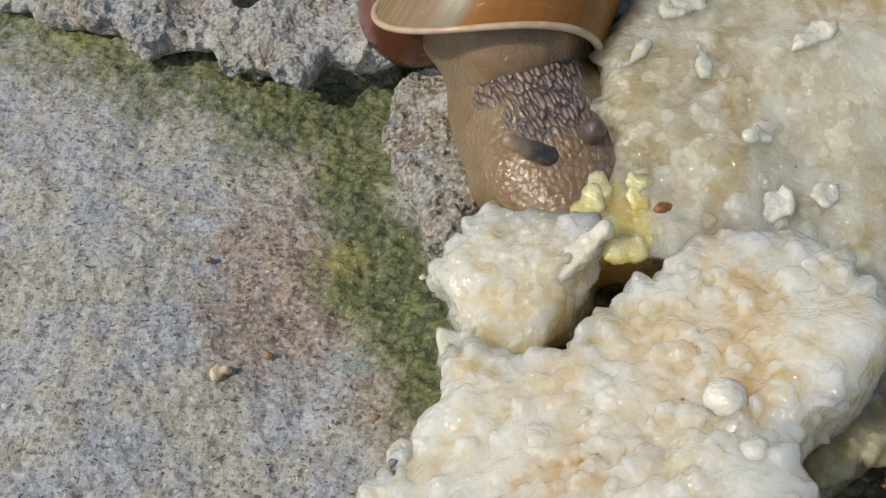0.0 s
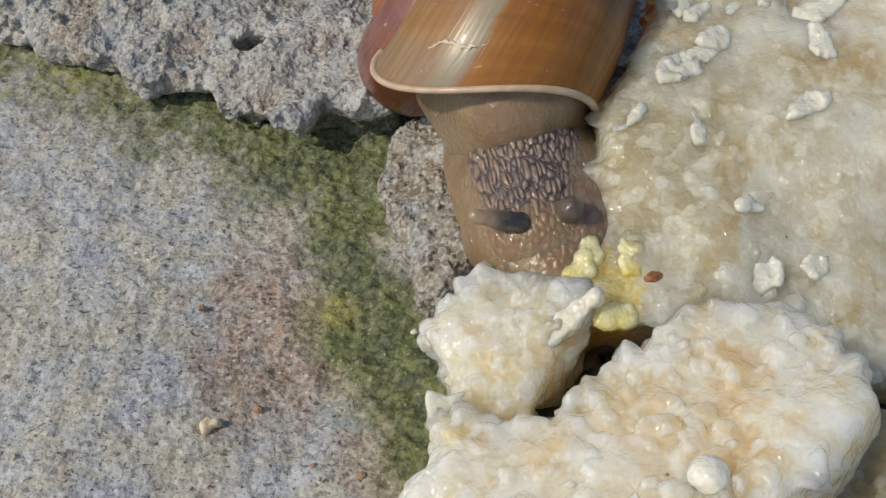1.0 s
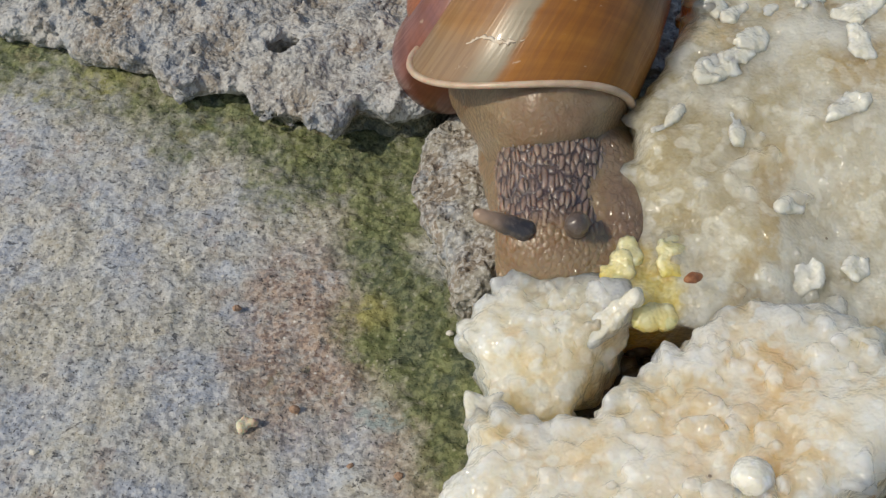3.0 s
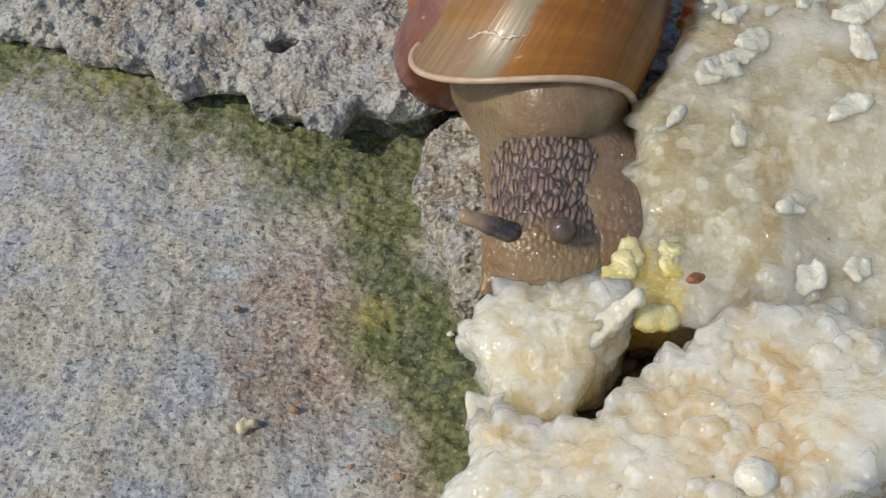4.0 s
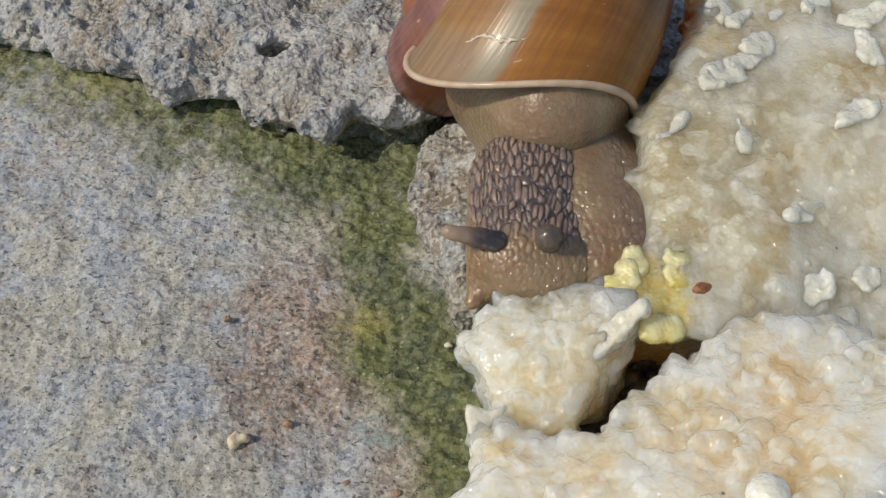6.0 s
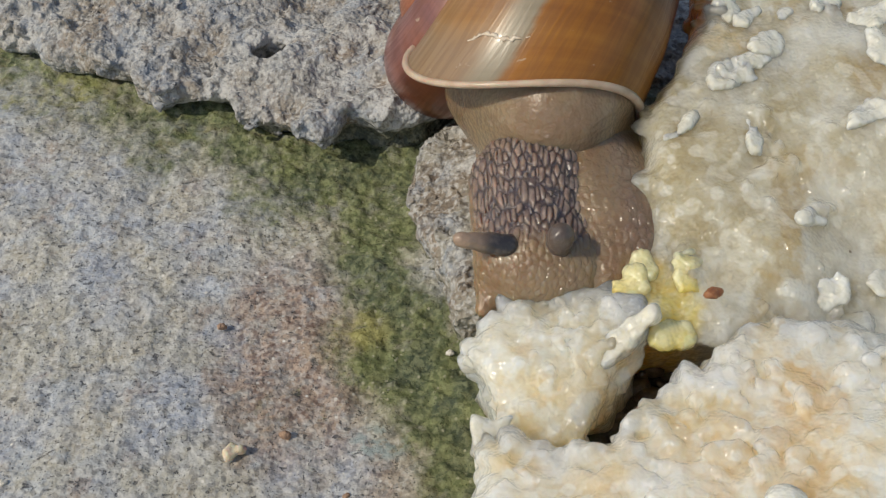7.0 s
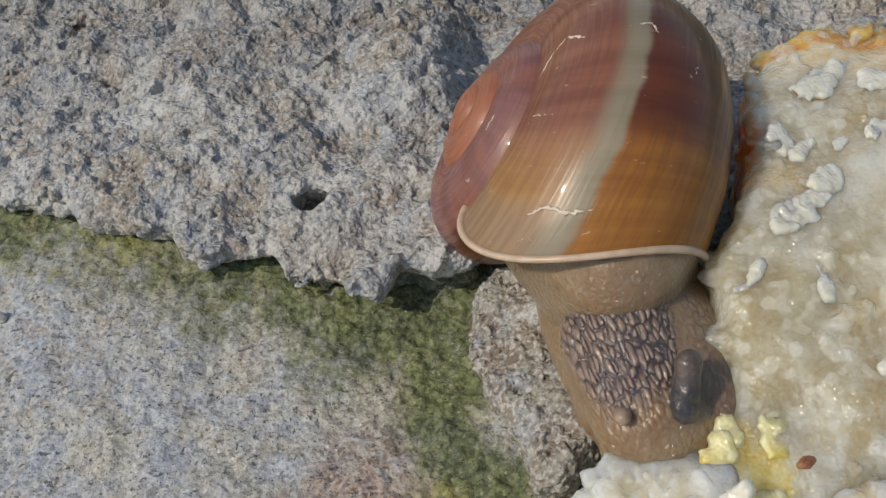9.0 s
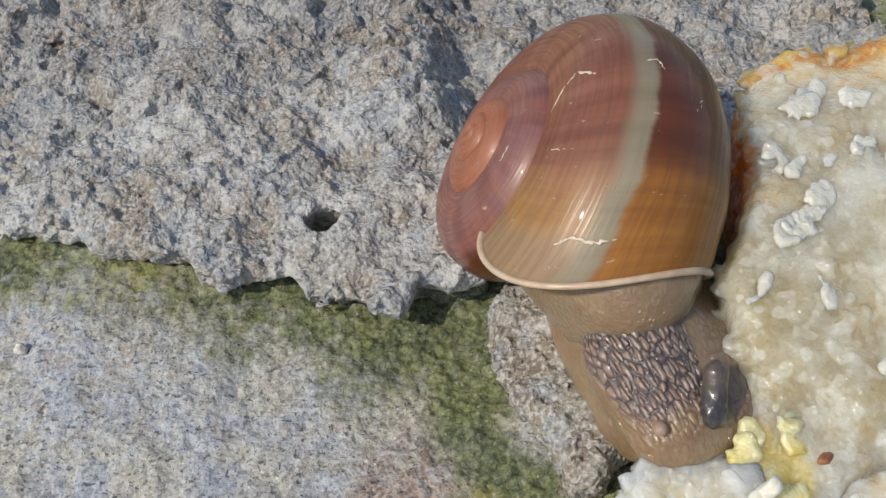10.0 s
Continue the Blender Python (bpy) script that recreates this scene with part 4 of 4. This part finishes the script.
def whorl(th, u):
    """A point of the shell: th turns by angle up to 0 at the lip, u runs round the tube."""
    radius, drop, across, along, lean_c, lean_s, growth = 7.048, 8.160, 5.621, 5.834, -0.2972, 0.3124, 0.662
    t = th + (lean_c * np.cos(u) + lean_s * np.sin(u)) * np.exp(1.2 * th)
    s = np.exp(growth / (2 * np.pi) * t)
    r, h = s * (radius + across * np.cos(u)), s * (-drop + along * np.sin(u))
    return np.stack([r * np.cos(-t), r * np.sin(-t), h], -1)


def snail():
    root = thing("snail", None, None, SNAIL, "brown snail with a banded glossy shell feeding on wet bread", "snail")
    off = np.array(SNAIL)
    turn = np.array(SHELL_TURN)

    nt, nu = 460, 112
    th, u = np.meshgrid(np.linspace(-4.2 * 2 * np.pi, 0, nt), np.linspace(0, 2 * np.pi, nu, endpoint=False), indexing="ij")
    p = whorl(th, u).reshape(-1, 3)
    p = p + 0.03 * np.sin(th.ravel() * 95)[:, None] * p / 16
    p = p @ turn.T + np.array(SHELL_AT) - off
    i = np.arange(nt * nu).reshape(nt, nu)
    j = np.roll(i, -1, 1)
    quads = np.stack([i[:-1], i[1:], j[1:], j[:-1]], -1).reshape(-1, 4)
    ring = ((u / (2 * np.pi) + 0.5) % 1 - 0.5).ravel()
    me = mesh_from("shell", p, quads, {"turn": (th / (2 * np.pi)).ravel(), "ring": ring})
    shell = part("shell", me, shell_material(), root, label="glossy brown and amber shell with a pale band")

    # the thick pale rim of the opening
    m, k = 160, 10
    uu = np.linspace(0, 2 * np.pi, m, endpoint=False)
    c = whorl(np.zeros(m), uu)
    c2 = whorl(np.full(m, -0.05), uu)
    ahead = c - c2
    ahead /= np.linalg.norm(ahead, axis=1)[:, None]
    along = np.roll(c, -1, 0) - np.roll(c, 1, 0)
    along /= np.linalg.norm(along, axis=1)[:, None]
    outw = np.cross(along, ahead)
    ang = np.linspace(0, 2 * np.pi, k, endpoint=False)
    tube = c[:, None] + 0.27 * (np.cos(ang)[None, :, None] * outw[:, None] + 0.8 * np.sin(ang)[None, :, None] * ahead[:, None])
    i = np.arange(m * k).reshape(m, k)
    a, b = np.roll(i, -1, 0), np.roll(i, -1, 1)
    quads = np.stack([i, a, np.roll(a, -1, 1), b], -1).reshape(-1, 4)
    me = mesh_from("lip", tube.reshape(-1, 3) @ turn.T + np.array(SHELL_AT) - off, quads)
    part("lip", me, plain("shell_lip", (0.62, 0.48, 0.36), 0.3, (0.52, 0.38, 0.27), 0.8, 0.02, Subsurface_Weight=0.2), shell, label="pale cream rim of the shell's opening")

    # pale scratches on the shell, given by turn and ring
    pale = plain("scratch_pale", (0.72, 0.62, 0.50), 0.5, (0.56, 0.44, 0.32), 0.4, 0.03)
    for line, wide in SCRATCHES:
        way = np.array(line, float)
        t = np.linspace(0, len(way) - 1, 9 * (len(way) - 1) + 1)
        tt, rr = np.interp(t, np.arange(len(way)), way[:, 0]), np.interp(t, np.arange(len(way)), way[:, 1])
        rng = np.random.RandomState(int(abs(line[0][0]) * 1000))
        c = whorl(tt * 2 * np.pi, rr * 2 * np.pi)
        c = c + rng.normal(0, 0.025, c.shape)
        ahead = np.gradient(c, axis=0)
        ahead /= np.linalg.norm(ahead, axis=1)[:, None]
        eps = 0.02
        outw = np.cross(whorl(tt * 2 * np.pi + eps, rr * 2 * np.pi) - whorl(tt * 2 * np.pi, rr * 2 * np.pi),
                        whorl(tt * 2 * np.pi, rr * 2 * np.pi + eps) - whorl(tt * 2 * np.pi, rr * 2 * np.pi))
        outw /= np.linalg.norm(outw, axis=1)[:, None]
        side = np.cross(ahead, outw)
        k = 6
        ang = np.linspace(0, 2 * np.pi, k, endpoint=False)
        w = 0.7 * wide * rng.uniform(0.4, 1.2, len(c)) * np.minimum(1, 4 * np.minimum(t, t[-1] - t) / t[-1] + 0.15)
        tube = c[:, None] + w[:, None, None] * (np.cos(ang)[None, :, None] * side[:, None] + 0.35 * np.sin(ang)[None, :, None] * outw[:, None])
        i = np.arange(len(c) * k).reshape(len(c), k)
        j = np.roll(i, -1, 1)
        quads = np.stack([i[:-1], i[1:], j[1:], j[:-1]], -1).reshape(-1, 4)
        part("scratch", mesh_from("scratch", tube.reshape(-1, 3) @ turn.T + np.array(SHELL_AT) - off, quads), pale, shell, label="pale worn scratch")

    skin = skin_material()

    def groove_of(p, sizes):
        f1, f2, _ = cell_at(p / np.array(sizes) + 0.25 * noise_at(p, 0.9, 401)[:, None], 1.0, 405, True)
        return step(f2 - f1, 0.27, 0.05), np.sqrt(np.maximum(0, 1 - f1 * f1))

    # neck and foot
    def body_shape(x, y, z):
        d = cone(x, y, z, (0.6, 6.5, 4.4), (1.7, 0.6, 3.9), 4.0, 3.1)
        dome = np.sqrt(((x - 2.3) / 4.1) ** 2 + ((y + 1.9) / 4.9) ** 2 + ((z - 3.3) / 2.75) ** 2) - 1
        d = smin(d, dome * 2.4, 1.2)
        zz = z - 0.26 * (x - 1.5)
        foot = np.sqrt(((x - 1.9) / 4.2) ** 2 + ((y - 2.0) / 8.0) ** 2 + ((zz - 2.4) / 1.5) ** 2) - 1
        d = smin(d, foot * 1.5, 1.2)
        drape = np.sqrt(((x + 0.9) / 2.0) ** 2 + ((y - 4.2) / 4.8) ** 2 + ((z - 3.1 - 0.2 * x) / 1.6) ** 2) - 1
        return smin(d, drape * 1.2, 0.8)

    def body_detail(p):
        g, b = groove_of(p, (0.36, 0.66, 0.42))
        return (0.03 * g - 0.012 * b) * step(p[:, 1], 1.5, 0.0) - 0.12 * fractal(p, 2.4, 411, 2)

    def body_attrs(p):
        g, _ = groove_of(p, (0.36, 0.66, 0.42))
        rib = 0.35 * step(np.sin(11.0 * (p[:, 1] + 0.6 * p[:, 0]) + 1.5 * noise_at(p, 1.2, 417)), 0.35, 0.9) * step(p[:, 0], -0.6, -1.4)
        flank = step(p[:, 0], 3.0, 4.2) * step(p[:, 1], 1.6, 0.4)
        return {"groove": np.maximum(g * (0.4 + 0.6 * flank) * step(p[:, 1], 1.0, -0.5), rib), "pigment": np.clip(0.05 + 0.4 * flank + 0.4 * rib, 0, 1)}

    me = solid("body", (-5, -7.5, 0.2), (8, 11, 8.4), 0.1, body_shape, body_detail, 0.8, body_attrs, SNAIL, (), 6)
    part("body", me, skin, root, label="pale brown fleshy neck and foot")

    # mantle edge that lies over the neck
    def mantle_shape(x, y, z):
        d = cone(x, y, 5.35 + (z - 5.35) / 1.25, (0.0, 6.8, 5.6), (1.2, 2.5, 5.35), 4.5, 3.95)
        edge = np.interp(x, [-4, -2.8, -1.7, -0.6, 1.0, 2.4, 3.5, 4.6, 6], [4.0, 2.4, 0.3, -0.9, -1.1, -0.8, 0.0, 1.5, 3])
        return smax(d, edge - y + 0 * z, 0.25)

    def mantle_detail(p):
        return -0.03 * fractal(p, 1.0, 421, 2) - 0.12 * fractal(p, 2.0, 424, 2)

    def mantle_attrs(p):
        return {"groove": 0.25 * step(noise_at(p, 0.35, 427), 0.2, 0.6), "pigment": 0.08 + 0 * p[:, 0]}

    me = solid("mantle", (-5.5, -3, 0.5), (7.5, 10.5, 10.8), 0.1, mantle_shape, mantle_detail, 0.6, mantle_attrs, SNAIL, (), 6)
    mantle = part("mantle", me, skin_material("mantle_skin", 0.42, 1.0), root, label="smooth translucent mantle collar under the shell's rim")

    # head
    def head_shape(x, y, z):
        xs = 1.7 + (x - 1.7) / 1.12
        d = cone(xs, y, z, (1.75, -0.4, 4.45), (1.25, -4.7, 3.75), 2.85, 2.3)
        cheek = np.sqrt(((x - 3.0) / 2.5) ** 2 + ((y + 4.1) / 2.7) ** 2 + ((z - 3.2) / 2.0) ** 2) - 1
        d = smin(d, cheek * 1.8, 1.4)
        d = smin(d, cone(x, y, z, (-0.6, -5.8, 3.1), (-1.0, -6.8, 3.0), 0.7, 0.35), 0.7)
        return smin(d, cone(x, y, z, (2.4, -6.0, 3.2), (2.8, -6.9, 3.0), 0.7, 0.35), 0.7)

    def head_detail(p):
        g, b = groove_of(p, (0.27, 0.92, 0.40))
        crown = 0.3 + 0.7 * step(p[:, 2], 4.6, 5.5) * step(p[:, 1], -6.2, -4.4)
        return crown * (0.12 * g - 0.07 * b + 0.02) - 0.06 * fractal(p, 2.0, 431, 2)

    def head_attrs(p):
        g, _ = groove_of(p, (0.27, 0.92, 0.40))
        w = 0.25 * fractal(p, 1.2, 437, 2)
        dorsal = step(p[:, 2] + w, 4.6, 5.5) * step(p[:, 1] + w, -6.0, -4.2)
        return {"groove": g * (0.45 + 0.55 * dorsal), "pigment": np.clip(dorsal, 0, 1)}

    me = solid("head", (-3.4, -8.6, 0.2), (6.4, 3.6, 7.9), 0.075, head_shape, head_detail, 0.6, head_attrs, HEAD, (), 4)
    head = part("head", me, skin, root, [a - b for a, b in zip(HEAD, SNAIL)], "brown wrinkled head with dark grooves")

    stalks = []
    for name, r0, r1, length in (("left_eye_stalk", 0.56, 0.36, 1.75), ("right_eye_stalk", 0.70, 0.60, 1.6)):
        def stalk_shape(x, y, z):
            return cone(x, y, z, (0, 0, -0.5), (0, 0, length), r0, r1)

        def stalk_detail(p):
            return -0.05 * fractal(p, 0.4, 441, 2)

        def stalk_attrs(p):
            return {"tip": (1.0 if r1 < 0.44 else 0.2) * step(p[:, 2], 0.2, length * 0.9)}

        me = solid("eye_stalk", (-1.2, -1.2, -1.4), (1.2, 1.2, length + 1), 0.07, stalk_shape, stalk_detail, 0.4, stalk_attrs)
        stalks.append(part("eye_stalk", me, stalk_material(), head, (0, 0, 0), "dark grey-brown eye stalk"))
    return root, head, mantle, stalks


def stalk_material():
    n = Nodes("eye_stalk")
    col = n.mix(n.attr("tip"), (0.038, 0.034, 0.038), (0.36, 0.25, 0.18))
    col = n.mix(n.ramp(n.noise(0.3, 3), 0.45, 0.7, 0, 0.25), col, (0.26, 0.21, 0.18))
    return n.done(Base_Color=col, Roughness=0.3, Coat_Weight=0.4, Coat_Roughness=0.1, Normal=n.bump(n.noise(0.25, 3), 0.05))


HEAD = (1.18, -5.45, 4.0)
# seconds, middle between the stalks x and y, turn
HEAD_ROWS = [(0, 3.25, -4.4, 20), (1, 2.34, -4.97, 9.7), (2.5, 1.18, -5.45, 0), (4.5, -0.35, -5.72, -8), (5.5, -0.7, -5.68, -6), (7.5, -0.11, -5.58, 1),
             (8.5, 1.04, -5.2, 6), (9, 1.56, -5.33, 10), (10, 1.62, -5.48, 15)]
# seconds, how far the collar is drawn back and lifted
MANTLE_ROWS = [(0, 1.2, 0.2), (0.5, 0.9, 0.15), (1, 0.6, 0.1), (2, 0.2, 0), (4, 0, 0), (10, 0, 0)]
# seconds, shift x and y
SNAIL_ROWS = [(0, 0.45, -0.5), (1, 0.45, -0.45), (2.5, 0.45, -0.3), (4, 0.5, 0.3), (5.5, 0.45, 0.28), (8, 0.4, 0.28), (8.5, 0.45, 0.4), (9, 0.4, 0.15), (9.5, 1.1, 0), (10, 0, 0)]


def motions():
    x0, y0, z0 = SNAIL
    walk(snail_root, [(t, pose((x0 + dx) * MM, (y0 + dy) * MM, z0 * MM)) for t, dx, dy in SNAIL_ROWS])
    ts, dxs, dys = zip(*SNAIL_ROWS)
    rows = []
    for t, x, y, turn in HEAD_ROWS:
        sx, sy = np.interp(t, ts, dxs), np.interp(t, ts, dys)
        rows.append((t, pose((x - x0 - sx) * MM, (y - y0 - sy) * MM, (HEAD[2] - z0) * MM, 0, 0, turn)))
    walk(snail_head, rows)
    walk(snail_mantle, [(t, pose(0, dy * MM, dz * MM)) for t, dy, dz in MANTLE_ROWS])
    for ob, side, dirs in ((left_stalk, -1.47, LEFT_DIRS), (right_stalk, 1.47, RIGHT_DIRS)):
        rows = []
        for t, dx, dy, dz, sink in dirs:
            d = Vector((dx, dy, dz)).normalized()
            turn = d.to_track_quat("Z", "Y").to_matrix().to_4x4()
            at = Vector((side, 0.0, 1.95)) - d * sink
            rows.append((t, Matrix.Translation(at * MM) @ turn))
        walk(ob, rows)


LEFT_DIRS = [(0, -0.75, 0.2, 0.6, 0.2), (1, -0.9, 0.05, 0.4, 0), (2.5, -0.9, 0.1, 0.4, 0), (5.5, -0.92, -0.05, 0.35, 0), (7.5, -0.8, -0.3, 0.5, 0.2),
             (8.3, -0.3, -0.6, 0.7, 1.2), (9, -0.2, -0.6, 0.7, 1.6), (10, -0.2, -0.6, 0.7, 1.9)]
RIGHT_DIRS = [(0, 0.2, -0.4, 0.8, 1.3), (5.5, 0.0, -0.5, 0.8, 1.3), (7.5, 0.2, -0.1, 0.9, 1.15), (8.3, 0.35, 0.5, 0.8, 0.1), (9, 0.3, 0.55, 0.75, 0),
              (10, 0.4, 0.6, 0.7, 0)]

slab()
big_rock()
small_rock()
bread_slice()
chunk = low_bread()
piece = crumb_piece()
soaked_piece()
small_things()
soil_crumbs()
snail_root, snail_head, snail_mantle, (left_stalk, right_stalk) = snail()
motions()
